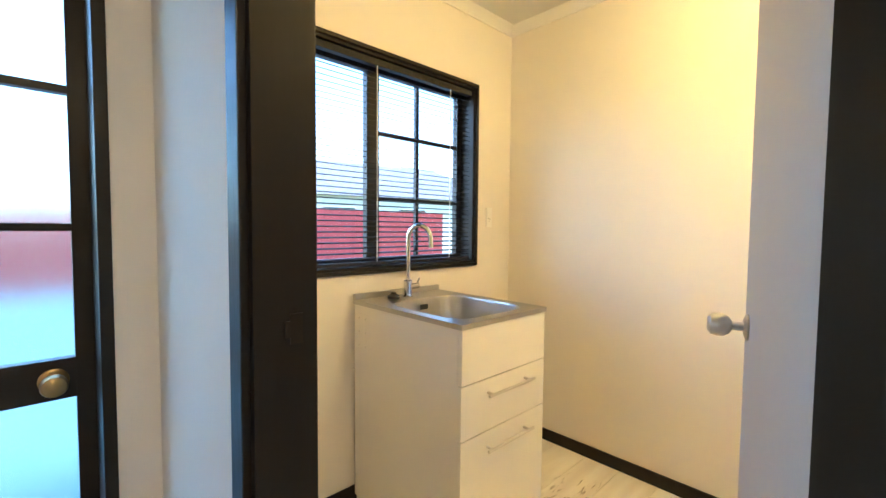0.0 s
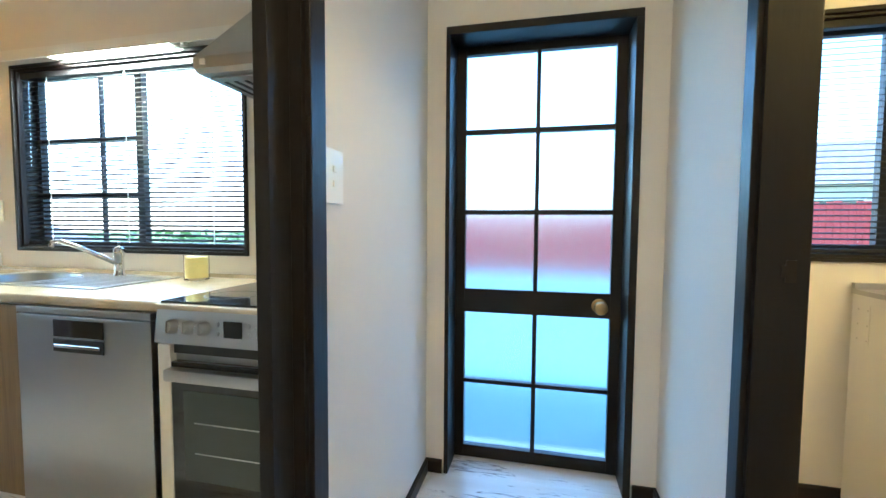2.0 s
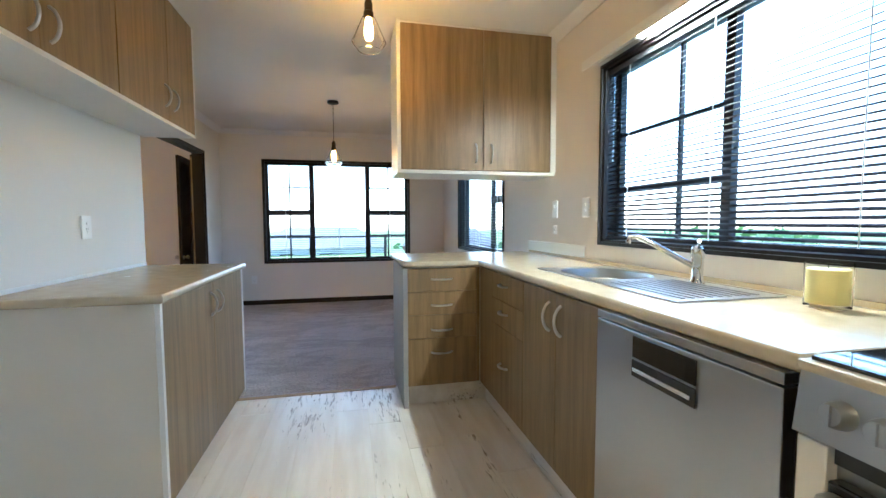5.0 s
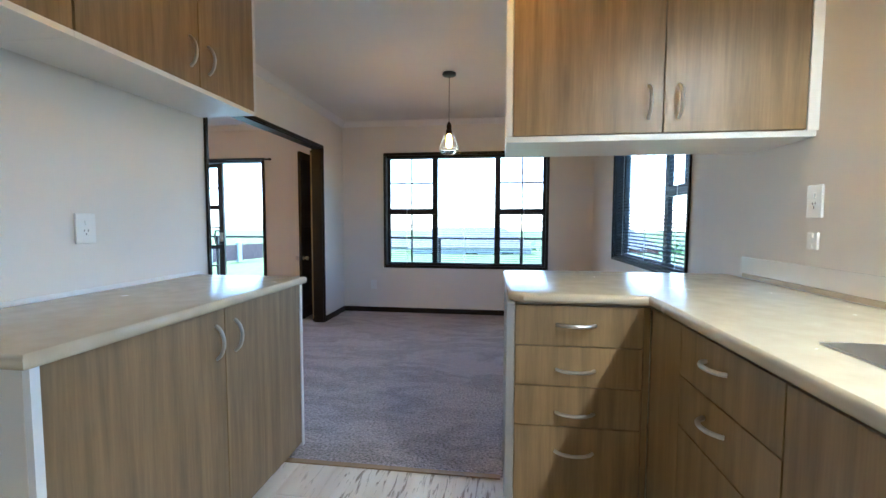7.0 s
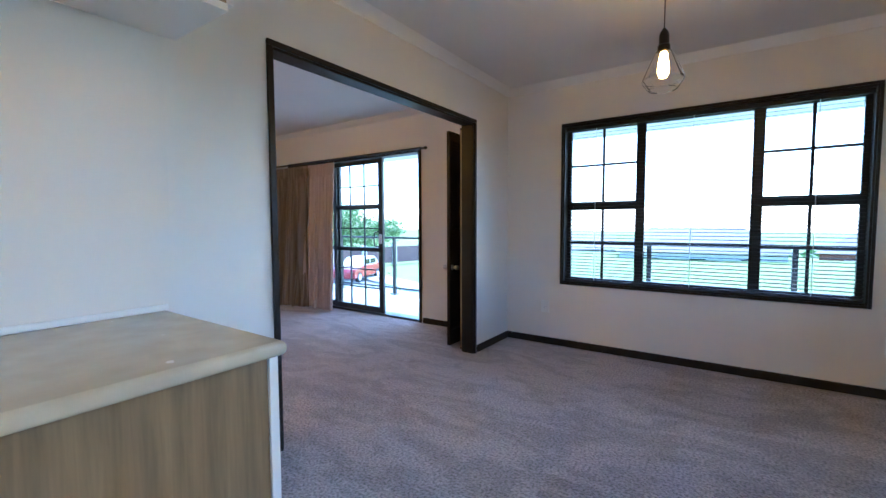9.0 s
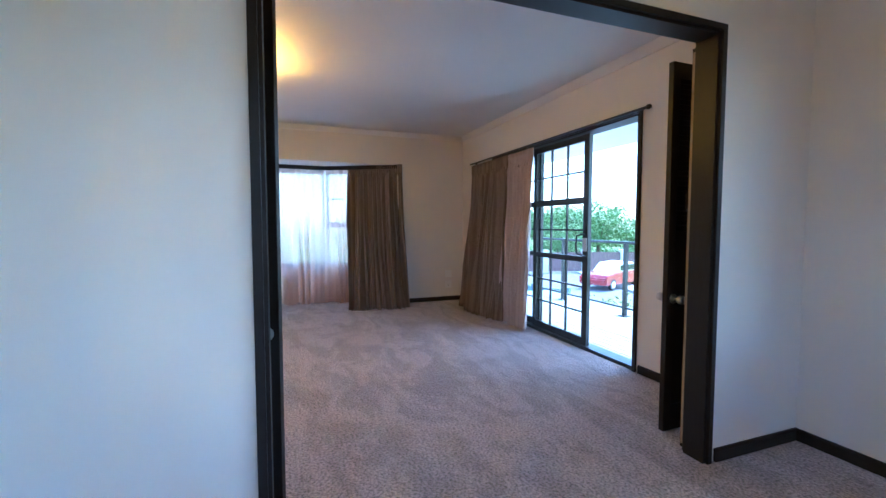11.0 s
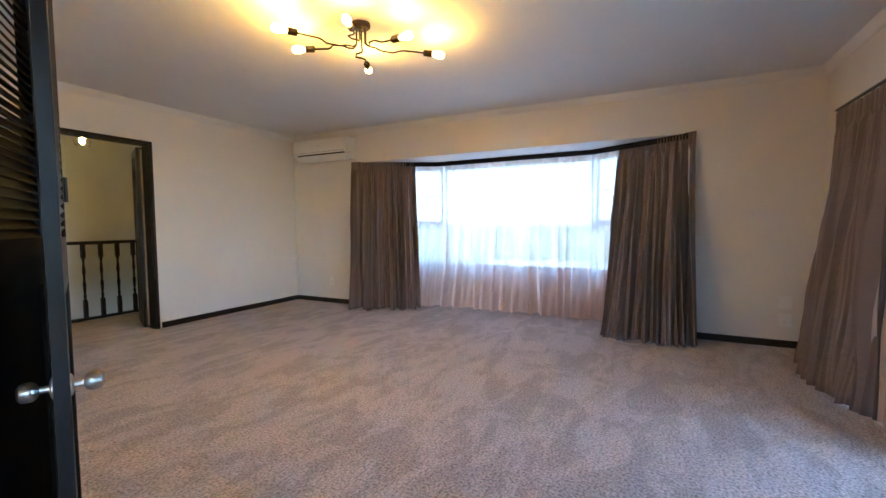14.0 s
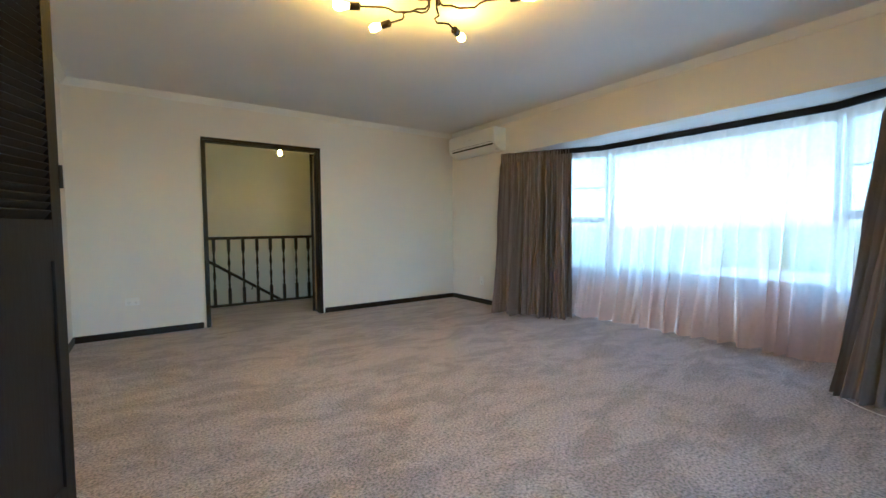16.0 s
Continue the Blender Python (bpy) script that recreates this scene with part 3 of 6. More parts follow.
def blind(m, W, H, pitch, tilt, y, label, name="venetian_blind"):
    """Slatted blind with rails, slats, ladder cords and a wand; local x along, z up from the sill."""
    b = thing(name, m, label, "blind", "venetian blinds")
    part("headrail", boxed((0.02, W - 0.02, y - 0.016, y + 0.016, H - 0.052, H - 0.022), bevel=0.002), BLIND, b)
    part("bottom_rail", boxed((0.022, W - 0.022, y - 0.012, y + 0.012, 0.024, 0.040), bevel=0.003), BLIND, b)
    bm = bmesh.new()
    c, s = math.cos(tilt), math.sin(tilt)
    prof = []
    for k in range(5):
        w = (k / 4 - 0.5) * 0.025
        z = 0.0022 * (1 - (2 * k / 4 - 1) ** 2)
        prof.append((w * c - z * s, w * s + z * c))
    rows = [[bm.verts.new((x, q[0], q[1] + o)) for x in (0.024, W - 0.024)] for o in (0.0, -0.0006) for q in (prof if o == 0 else reversed(prof))]
    for k in range(len(rows)):
        bm.faces.new((rows[k][0], rows[k][1], rows[(k + 1) % len(rows)][1], rows[(k + 1) % len(rows)][0]))
    slat = mesh_of("slat", bm, BLIND, True)
    z, n = 0.056, 0
    while z < H - 0.06:
        o = new("slat", slat)
        o.parent = b
        o.location = (0, y + 0.0006 * math.sin(n * 2.1), z)
        z += pitch
        n += 1
    for k in range(3 if W > 1.2 else 2):
        u = W * (0.14 + (0.72 * k / (2 if W > 1.2 else 1)))
        part("ladder_cord", piped([(u, y - 0.0135, 0.04), (u, y - 0.0135, H - 0.05)], 0.0022, 5), PLATE, b, "pale ladder cord")
    part("wand", piped([(0.10, y - 0.026, H - 0.06), (0.10, y - 0.03, H * 0.45)], 0.004, 6), SHADEGLASS, b, "clear tilt wand")
    return b


def window(name, m, W, H, depth, label):
    w = thing(name, m, label, "window", "", "structure")
    lining(w, W, H, depth)
    return w


# kitchen window: gridded casement beside a fixed pane
m = pose(-0.82, -2.55, 1.022, 0, 0, 90)
w = window("window_kitchen", m, 1.425, 0.963, 0.09, "black framed kitchen window behind a slatted blind")
pane_grid(w, 0.018, 0.72, 0.018, 0.945, 0.085, (0.46,), (0.29, 0.59), fr=0.022)
pane_grid(w, 0.72, 1.407, 0.018, 0.945, 0.085, fr=0.022)
blind(m, 1.425, 0.963, 0.024, 0.50, 0.032, "dark slatted blind lowered over the kitchen window, slats open")

m = pose(-0.82, -5.72, 0.81, 0, 0, 90)
w = window("window_dining_side", m, 1.63, 1.16, 0.09, "black framed side window with a slatted blind")
pane_grid(w, 0.018, 1.05, 0.018, 1.142, 0.085)
pane_grid(w, 1.05, 1.612, 0.018, 0.56, 0.085)
pane_grid(w, 1.05, 1.612, 0.56, 1.142, 0.085, (1.33,), (0.85,))
blind(m, 1.63, 1.16, 0.028, 0.30, 0.032, "dark slatted blind lowered over the side window, slats open")

m = pose(1.72, -6.65, 0.585, 0, 0, 180)
w = window("window_dining", m, 2.015, 1.415, 0.09, "wide black framed dining window with gridded side sashes")
for u0, u1, ub in ((0.018, 0.63, 0.33), (1.415, 1.997, 1.715)):
    pane_grid(w, u0, u1, 0.018, 0.70, 0.085, (ub,), (0.365,), bar=0.02)
    pane_grid(w, u0, u1, 0.70, 1.397, 0.085, (ub,), (1.055,), bar=0.02)
pane_grid(w, 0.63, 1.415, 0.018, 1.397, 0.085)
blind(m, 2.015, 1.415, 0.0275, 0.20, 0.036, "dark slatted blind lowered over the dining window, slats level")

m = pose(-1.15, 0.96, 1.035, 0, 0, 90)
w = window("window_laundry", m, 1.32, 0.995, 0.10, "black framed laundry window behind a slatted blind")
pane_grid(w, 0.018, 0.69, 0.018, 0.977, 0.095)
pane_grid(w, 0.69, 1.302, 0.018, 0.977, 0.095, (0.975,), (0.34, 0.66), bar=0.02)
blind(m, 1.32, 0.995, 0.0245, 0.26, 0.03, "dark slatted blind lowered over the laundry window, slats open")

# bay windows
for k, (p, q) in enumerate(zip(BAY, BAY[1:])):
    d = Vector((q[0] - p[0], q[1] - p[1], 0))
    m = Matrix.Translation((p[0], p[1], 0.50)) @ Matrix.Rotation(math.atan2(d.y, d.x), 4, "Z")
    n = d.length
    w = thing(("window_bay_north", "window_bay_front", "window_bay_south")[k], m, "black framed bay window behind sheer voile", "window", "bay windows", "structure")
    part("window_sill", boxed((0, n, -0.03, 0.10, 0.0, 0.022), bevel=0.003), DARK, w)
    part("window_head", boxed((0, n, -0.012, 0.10, 1.395, 1.425), bevel=0.003), DARK, w)
    if k == 1:
        pane_grid(w, 0.0, n, 0.023, 1.394, 0.04)
    else:
        pane_grid(w, 0.0, n, 0.023, 0.62, 0.04, (n / 2,), (0.32,))
        pane_grid(w, 0.0, n, 0.62, 1.394, 0.04, (n / 2,), (1.0,))
bm = bmesh.new()
for p, q in zip(BAY, BAY[1:]):
    run(bm, (p[0] - 0.15, p[1], 1.90), (q[0] - 0.15, q[1], 1.90), [(0.0, 0.0), (-0.02, 0.0), (-0.02, 0.056), (0.0, 0.056)])
bmesh.ops.recalc_face_normals(bm, faces=bm.faces)
structure("trim_bay", bm, DARK, "black curtain track board round the bay")


def door_lining(name, m, W, H, depth, label, both=True, w=0.05):
    d = thing(name, m, label, "door frame", "", "structure")
    lining(d, W, H, depth, sill=False, w=w)
    if both:
        part("architrave_head", boxed((-w, W + w, depth + 0.001, depth + 0.016, H - 0.006, H + w), bevel=0.003), DARK, d)
        part("architrave_side", boxed((-w, 0.006, depth + 0.001, depth + 0.016, 0.0, H - 0.007), bevel=0.003), DARK, d)
        part("architrave_side", boxed((W - 0.006, W + w, depth + 0.001, depth + 0.016, 0.0, H - 0.007), bevel=0.003), DARK, d)
    return d


def knob(parent, m, material=None, r=0.026):
    """Round door knob on a rose; local z points out of the door."""
    part("knob_rose", turned([(r * 1.15, 0.0), (r * 1.15, 0.004), (r * 0.7, 0.009)], 20, m), material or SATIN, parent, smooth=True)
    part("knob", turned([(0.010, 0.008), (0.010, 0.030), (r * 0.75, 0.036), (r, 0.046), (r * 1.02, 0.060), (r * 0.9, 0.072), (r * 0.55, 0.078)], 20, m), material or SATIN, parent, smooth=True)


# entrance door of ten frosted panes
m = pose(-0.965, -0.198, 0.0, 0, 0, 90)
d = thing("door_entry_frame", m, "black timber frame of the entrance door", "door frame", "", "structure")
part("frame_head", boxed((0.001, 0.815, -0.010, 0.153, 2.005, 2.0395), bevel=0.003), DARK, d)
part("frame_jamb", boxed((0.0005, 0.020, -0.010, 0.153, 0, 2.004), bevel=0.003), DARK, d)
part("frame_jamb", boxed((0.785, 0.8155, -0.010, 0.153, 0, 2.004), bevel=0.003), DARK, d)
m = pose(-1.12, -0.191, -0.1056, 0, 0, 90) @ Matrix.Diagonal((1.099, 1.0, 1.099, 1.0))
d = thing("door_entry", m, "closed black entrance door with ten frosted panes", "door", "", "structure")
W, H = 0.721, 1.966
u = (0.052, 0.352, 0.370, 0.668)
rows = [(0.155, 0.445), (0.462, 0.768), (0.872, 1.202), (1.222, 1.552), (1.572, 1.892)]
part("stile", boxed((0, u[0], 0, 0.04, 0.1, H)), DARK, d)
part("stile", boxed((u[3], W + 0.022, 0, 0.04, 0.1, H)), DARK, d)
part("muntin", boxed((u[1], u[2], 0.004, 0.036, rows[0][0], rows[-1][1])), DARK, d)
edges = [0.1] + [v for r in rows for v in r] + [H]
for z0, z1 in zip(edges[::2], edges[1::2]):
    part("rail", boxed((u[0], u[3], 0.002, 0.038, z0, z1)), DARK, d)
for z0, z1 in rows:
    for a, b in ((u[0], u[1]), (u[2], u[3])):
        part("pane", boxed((a - 0.004, b + 0.004, 0.017, 0.022, z0 - 0.004, z1 + 0.004)), FROST, d, "frosted glass pane").visible_shadow = False
knob(d, pose(0.624, 0, 0.82, 90, 0, 0), BRASS, 0.027)
structure("door_sill", boxed((-1.34, -1.168, -0.19, 0.60, -0.09, -0.004), bevel=0.003), CONCRETE, "pale door sill")

d = door_lining("door_kitchen", pose(0.06, -0.285, 0, 0, 0, 0) @ pose(0, -0.09, 0), 0.89, 2.0, 0.09, "black timber frame of the open kitchen doorway", w=0.06)
part("pocket_door_edge", boxed((0.018, 0.095, 0.028, 0.062, 0.0, 1.982), bevel=0.002), DARK, d)
d = door_lining("door_laundry_frame", pose(-0.23, 0.72, 0, 0, 0, 0), 0.803, 2.0, 0.10, "black timber frame of the laundry doorway")
part("door_stop", boxed((0.676, 0.802, 0.130, 0.160, 0.0, 1.981), (0.767, 0.784, 0.09, 0.130, 0.0, 1.981)), DARK, d)
d = thing("strike_plate", pose(-0.2115, 0.79, 1.06), "worn brass strike plate in the door jamb", "strike plate")
part("plate", boxed((0, 0.002, -0.011, 0.011, -0.026, 0.026)), BRONZE, d)
part("lip", boxed((0.0005, 0.003, -0.020, -0.0115, -0.014, 0.014)), BRONZE, d)

# laundry door leaf, standing open; its shade is in the colour
m = pose(0.489, 0.888, 0.008, 0, 0, 105.0)
d = thing("door_laundry", m, "white laundry door greyed for shade, standing open", "door", "", "structure")
part("leaf", boxed((0, 0.646, 0, 0.035, 0, 1.975), bevel=0.002), DOORSHADE, d)
knob(d, pose(0.586, 0.035, 1.042, -90, 0, 0) @ Matrix.Scale(0.85, 4))
knob(d, pose(0.586, 0.0, 1.042, 90, 0, 0))

# wide opening between dining and lounge, with folded louvred leaves
door_lining("door_lounge_frame", pose(2.265, -6.0, 0, 0, 0, 90) @ pose(0, -0.105, 0), 1.898, 1.98, 0.105, "black timber frame of the wide lounge opening", w=0.022)
door_lining("door_hall_frame", pose(3.47, -0.58, 0), 1.21, 1.98, 0.10, "black timber frame of the landing doorway", w=0.025)


def louvre_leaf(p, q, label, handle=True, louvres=True):
    """A louvred folding leaf from its hinge p to its edge q."""
    d = Vector((q[0] - p[0], q[1] - p[1], 0))
    n = d.length
    ob = thing("folding_door", Matrix.Translation((p[0], p[1], 0.012)) @ Matrix.Rotation(math.atan2(d.y, d.x), 4, "Z"), label, "folding door", "folding doors")
    t = 0.030
    part("stile", boxed((0, 0.05, -t / 2, t / 2, 0, 1.94), bevel=0.002), DARK, ob)
    part("stile", boxed((n - 0.05, n, -t / 2, t / 2, 0, 1.94), bevel=0.002), DARK, ob)
    part("rail", boxed((0.05, n - 0.05, -t / 2, t / 2, 0, 0.14)), DARK, ob)
    part("rail", boxed((0.05, n - 0.05, -t / 2, t / 2, 0.93, 1.07)), DARK, ob)
    part("rail", boxed((0.05, n - 0.05, -t / 2, t / 2, 1.86, 1.94)), DARK, ob)
    part("panel", boxed((0.05, n - 0.05, -0.006, 0.006, 0.14, 0.93)), DARK, ob)
    me = mesh_of("slat", boxed((0.05, n - 0.05, -0.003, 0.003, -0.020, 0.020), m=pose(0, 0, 0, -38)), DARK)
    for k in range(30):
        o = new("slat", me)
        o.parent = ob
        o.location = (0, 0, 1.085 + k * 0.0262)
    if handle:
        knob(ob, pose(n - 0.045, t / 2, 0.715, -90, 0, 0) @ Matrix.Scale(0.82, 4), SATIN, 0.028)
        knob(ob, pose(n - 0.045, -t / 2, 0.715, 90, 0, 0) @ Matrix.Scale(0.82, 4), SATIN, 0.028)
    part("worn_edge", boxed((-0.0035, -0.0005, -t / 2 + 0.004, t / 2 - 0.004, 0.02, 1.92)), STRIP, ob, "edge worn to bare brown timber")
    part("hinge", piped([(0.0, t / 2 + 0.004, 1.18), (0.0, t / 2 + 0.004, 1.26)], 0.006), BRONZE, ob, "dark steel hinge")
    return ob


louvre_leaf((2.388, -4.085), (2.655, -3.67), "black louvred folding leaf folded open against the frame", handle=False)
louvre_leaf((2.705, -3.672), (2.507, -4.150), "black louvred folding leaf with satin knobs, folded open")
louvre_leaf((2.392, -6.005), (2.475, -6.475), "black louvred folding leaf folded open against the frame", handle=False)
louvre_leaf((2.575, -6.475), (2.560, -6.045), "black louvred folding leaf with satin knobs, folded open")
louvre_leaf((4.665, -0.46), (4.875, 0.03), "black louvred folding leaf folded into the landing", handle=False)
louvre_leaf((4.845, 0.05), (4.638, -0.44), "black louvred folding leaf folded into the landing", handle=False)

# sliding glass door, half open
m = pose(5.70, -6.65, 0.0, 0, 0, 180)
d = thing("door_sliding", m, "black aluminium sliding door standing half open", "sliding door", "", "structure")
W, H = 2.34, 1.95
lining(d, W, H, 0.15, sill=False, w=0.03)
part("track", boxed((0.018, W - 0.018, 0.02, 0.15, -0.01, 0.022)), BLACKALU, d)
for k, (y, u0, u1) in enumerate(((0.085, 0.018, 0.93), (0.045, 0.85, 1.735))):
    s = part("sliding_panel", boxed((u0, u0 + 0.055, y, y + 0.035, 0.024, 1.925), (u1 - 0.07, u1, y, y + 0.035, 0.024, 1.925), (u0 + 0.055, u1 - 0.07, y, y + 0.035, 0.024, 0.09), (u0 + 0.055, u1 - 0.07, y, y + 0.035, 1.87, 1.925),
                                  (u0 + 0.055, u1 - 0.07, y + 0.002, y + 0.033, 1.31, 1.37), (u0 + 0.055, u1 - 0.07, y + 0.002, y + 0.033, 0.78, 0.83)), BLACKALU, d)
    a, b = u0 + 0.055, u1 - 0.07
    for uu in (a + (b - a) / 3, a + 2 * (b - a) / 3):
        part("glazing_bar", boxed((uu - 0.008, uu + 0.008, y + 0.008, y + 0.027, 0.09, 1.87)), BLACKALU, s)
    for zz in (0.32, 0.55, 1.07, 1.60):
        part("glazing_bar", boxed((a, b, y + 0.009, y + 0.026, zz - 0.008, zz + 0.008)), BLACKALU, s)
    part("pane", boxed((a, b, y + 0.015, y + 0.019, 0.09, 1.87)), GLASS, s).visible_shadow = False
    if k == 1:
        part("handle", piped([(u1 - 0.035, y, 1.03), (u1 - 0.04, y - 0.03, 1.035), (u1 - 0.09, y - 0.05, 1.02), (u1 - 0.10, y - 0.05, 0.94), (u1 - 0.09, y - 0.05, 0.86), (u1 - 0.04, y - 0.03, 0.845), (u1 - 0.035, y, 0.85)], 0.009), BLACKPL, s, "black pull handle", True)
        part("lock", boxed((u1 - 0.06, u1 - 0.01, y - 0.012, y, 0.88, 1.0), bevel=0.004), SATIN, s)

# deck and railing
deck = structure("deck", boxed((-1.5, 7.6, -8.75, -6.80, -0.40, -0.13)), BARK, "timber deck frame")
railing = thing("deck_railing", pose(0, -8.40, -0.10), "glass deck railing with black posts and a slim top rail", "railing")
part("top_rail", boxed((-1.5, 7.5, -0.025, 0.025, 0.965, 1.0), bevel=0.006), BLACKALU, railing)
part("bottom_rail", boxed((-1.5, 7.5, -0.012, 0.012, 0.10, 0.125)), BLACKALU, railing)
for k in range(7):
    x = -1.42 + 1.34 * k
    p = part("post", boxed((x - 0.024, x + 0.024, -0.024, 0.024, 0.0, 0.965)), BLACKALU, railing)
    part("base_plate", boxed((x - 0.055, x + 0.055, -0.055, 0.055, 0.0, 0.012)), BLACKALU, p)
    if k < 6:
        part("pane", boxed((x + 0.03, x + 1.31, -0.004, 0.004, 0.13, 0.962)), GLASS, railing).visible_shadow = False

# stair rail on the landing
rail = thing("stair_balustrade", pose(2.40, 0.64, 0), "black turned timber balustrade along the stairwell", "balustrade")
part("handrail", boxed((0, 4.4, -0.03, 0.03, 0.90, 0.94), bevel=0.008), DARK, rail)
part("base_rail", boxed((0, 4.4, -0.025, 0.025, 0.0, 0.03), bevel=0.004), DARK, rail)
bal = bmesh.new()
box(bal, -0.019, 0.019, -0.019, 0.019, 0.03, 0.24)
box(bal, -0.019, 0.019, -0.019, 0.019, 0.74, 0.90)
lathe(bal, [(0.017, 0.24), (0.011, 0.26), (0.018, 0.29), (0.010, 0.315), (0.014, 0.35), (0.019, 0.43), (0.010, 0.49), (0.016, 0.505), (0.010, 0.52), (0.019, 0.58), (0.013, 0.66), (0.010, 0.70), (0.018, 0.72), (0.012, 0.74)], 10)
bmesh.ops.recalc_face_normals(bal, faces=bal.faces)
bal = mesh_of("baluster", bal, DARK, True)
for k in range(25):
    o = new("baluster", bal)
    o.parent = rail
    o.location = (0.025 + 0.178 * k, 0, 0)
hand = thing("stair_handrail", pose(0, 0, 0), "black sloping handrail on the stairwell wall", "handrail")
part("rail", piped([(2.95, 1.54, 1.05), (4.75, 1.54, -0.14)], 0.022), DARK, hand)
for x in (3.35, 4.30):
    z = 1.05 - (x - 2.95) * 0.661
    part("bracket", piped([(x, 1.54, z - 0.02), (x, 1.55, z - 0.07), (x, 1.617, z - 0.08)], 0.008), DARK, hand)


# ---- kitchen ----
TOE = 0.13


def face_x(x, y, z, upright):
    """Pose of a handle on a face that looks along +x."""
    return Matrix.Translation((x, y, z)) @ Matrix(((0, 0, 1, 0), (0, 1, 0, 0), (-1, 0, 0, 0), (0, 0, 0, 1))) @ (Matrix() if upright else pose(0, 0, 0, 0, 0, 90))


def face_mx(x, y, z, upright):
    """The same on a face that looks along -x."""
    return Matrix.Translation((x, y, z)) @ Matrix(((0, 0, -1, 0), (0, 1, 0, 0), (1, 0, 0, 0), (0, 0, 0, 1))) @ (Matrix() if upright else pose(0, 0, 0, 0, 0, 90))


def face_y(x, y, z, upright):
    """The same on a face that looks along +y."""
    return Matrix.Translation((x, y, z)) @ pose(0, 0, 0, -90, 0, 0) @ (pose(0, 0, 0, 0, 0, 90) if upright else Matrix())


# sink run, doors look along +x at x = -0.23
def unit(name, origin, label, group):
    return thing(name, pose(*origin), label, "cabinet", group)


def fit(bm, ob):
    """Moves world-placed geometry into a thing's own space."""
    bm.transform(ob.matrix_world.inverted())
    return bm


def wpart(name, bm, mat, parent, label="", smooth=False):
    root = parent if parent.parent is None else parent.parent
    return part(name, fit(bm, root), mat, parent, label, smooth)


def wfront(parent, name, bx, hm=None, hl=0.11, mat=None):
    f = wpart(name, boxed(bx, bevel=0.0015), mat or LAM, parent)
    if hm:
        pts = [hm @ Vector(((k / 10 - 0.5) * hl, 0, 0.003 + 0.030 * math.sin(math.pi * k / 10) ** 0.6)) for k in range(11)]
        wpart("handle", piped(pts, 0.0062, 8), SATIN, f, "satin bowed handle", True)
    return f


u = unit("sink_cabinet", (-0.5, -1.95, 0), "oak laminate base cabinet under the sink with two doors", "kitchen base cabinets")
wpart("body", boxed((-0.81, -0.25, -2.26, -1.625, TOE, 0.863)), CARCASS, u)
wpart("plinth", boxed((-0.80, -0.275, -2.26, -1.615, 0.0, TOE - 0.003)), VINYL, u, "vinyl covered plinth")
wfront(u, "door", (-0.249, -0.230, -2.258, -1.938, TOE, 0.858), face_x(-0.230, -1.985, 0.755, True), 0.12)
wfront(u, "door", (-0.249, -0.230, -1.934, -1.615, TOE, 0.858), face_x(-0.230, -1.888, 0.755, True), 0.12)
u = unit("drawer_cabinet", (-0.5, -2.45, 0), "oak laminate drawer cabinet in the kitchen corner", "kitchen base cabinets")
wpart("body", boxed((-0.81, -0.25, -2.90, -2.265, TOE, 0.863)), CARCASS, u)
wpart("plinth", boxed((-0.80, -0.275, -2.96, -2.262, 0.0, TOE - 0.003)), VINYL, u, "vinyl covered plinth")
for z0, z1 in ((0.715, 0.858), (0.570, 0.712), (TOE, 0.567)):
    wfront(u, "drawer_front", (-0.249, -0.230, -2.70, -2.262, z0, z1), face_x(-0.230, -2.50, z1 - 0.055 if z1 > 0.6 else 0.37, False), 0.10)
wpart("filler", boxed((-0.249, -0.231, -2.935, -2.703, TOE, 0.858)), LAM, u)

# peninsula drawers look along +y at y = -2.935
u = unit("drawer_cabinet", (0.0, -3.2, 0), "oak laminate four drawer cabinet at the end of the peninsula", "kitchen base cabinets")
wpart("body", boxed((-0.81, 0.228, -3.50, -2.957, TOE, 0.863)), CARCASS, u)
wpart("plinth", boxed((-0.80, 0.228, -3.49, -2.975, 0.0, TOE - 0.003)), VINYL, u, "vinyl covered plinth")
wpart("end_panel", boxed((0.230, 0.258, -3.51, -2.92, 0.0, 0.864), bevel=0.002), PENSHADE, u, "end panel greyed for shade")
wpart("back_panel", boxed((-0.81, 0.228, -3.515, -3.502, 0.0, 0.864)), CARCASS, u)
for z0, z1 in ((0.716, 0.858), (0.572, 0.713), (0.426, 0.569), (TOE, 0.423)):
    wfront(u, "drawer_front", (-0.205, 0.227, -2.956, -2.936, z0, z1), face_y(0.018, -2.936, {0.858: 0.792, 0.713: 0.632, 0.569: 0.478, 0.423: 0.335}[z1], False), 0.13)
wpart("filler", boxed((-0.228, -0.208, -2.956, -2.938, TOE, 0.858)), LAM, u)


def counter(name, outline, z, label, th=0.036):
    """A laminate top with a rounded edge, from its outline."""
    bm = bmesh.new()
    f = bm.faces.new([bm.verts.new((x, y, z)) for x, y in outline])
    bmesh.ops.recalc_face_normals(bm, faces=bm.faces)
    if f.normal.z < 0:
        f.normal_flip()
    r = bmesh.ops.extrude_face_region(bm, geom=[f])
    for v in r["geom"]:
        if isinstance(v, bmesh.types.BMVert):
            v.co.z -= th
    bmesh.ops.recalc_face_normals(bm, faces=bm.faces)
    rim = [e for e in bm.edges if abs(e.verts[0].co.z - e.verts[1].co.z) < 1e-6]
    bmesh.ops.bevel(bm, geom=rim, offset=0.014, segments=4, profile=0.5, affect="EDGES")
    return single(name, bm, COUNTER, label, "worktop", "", True)


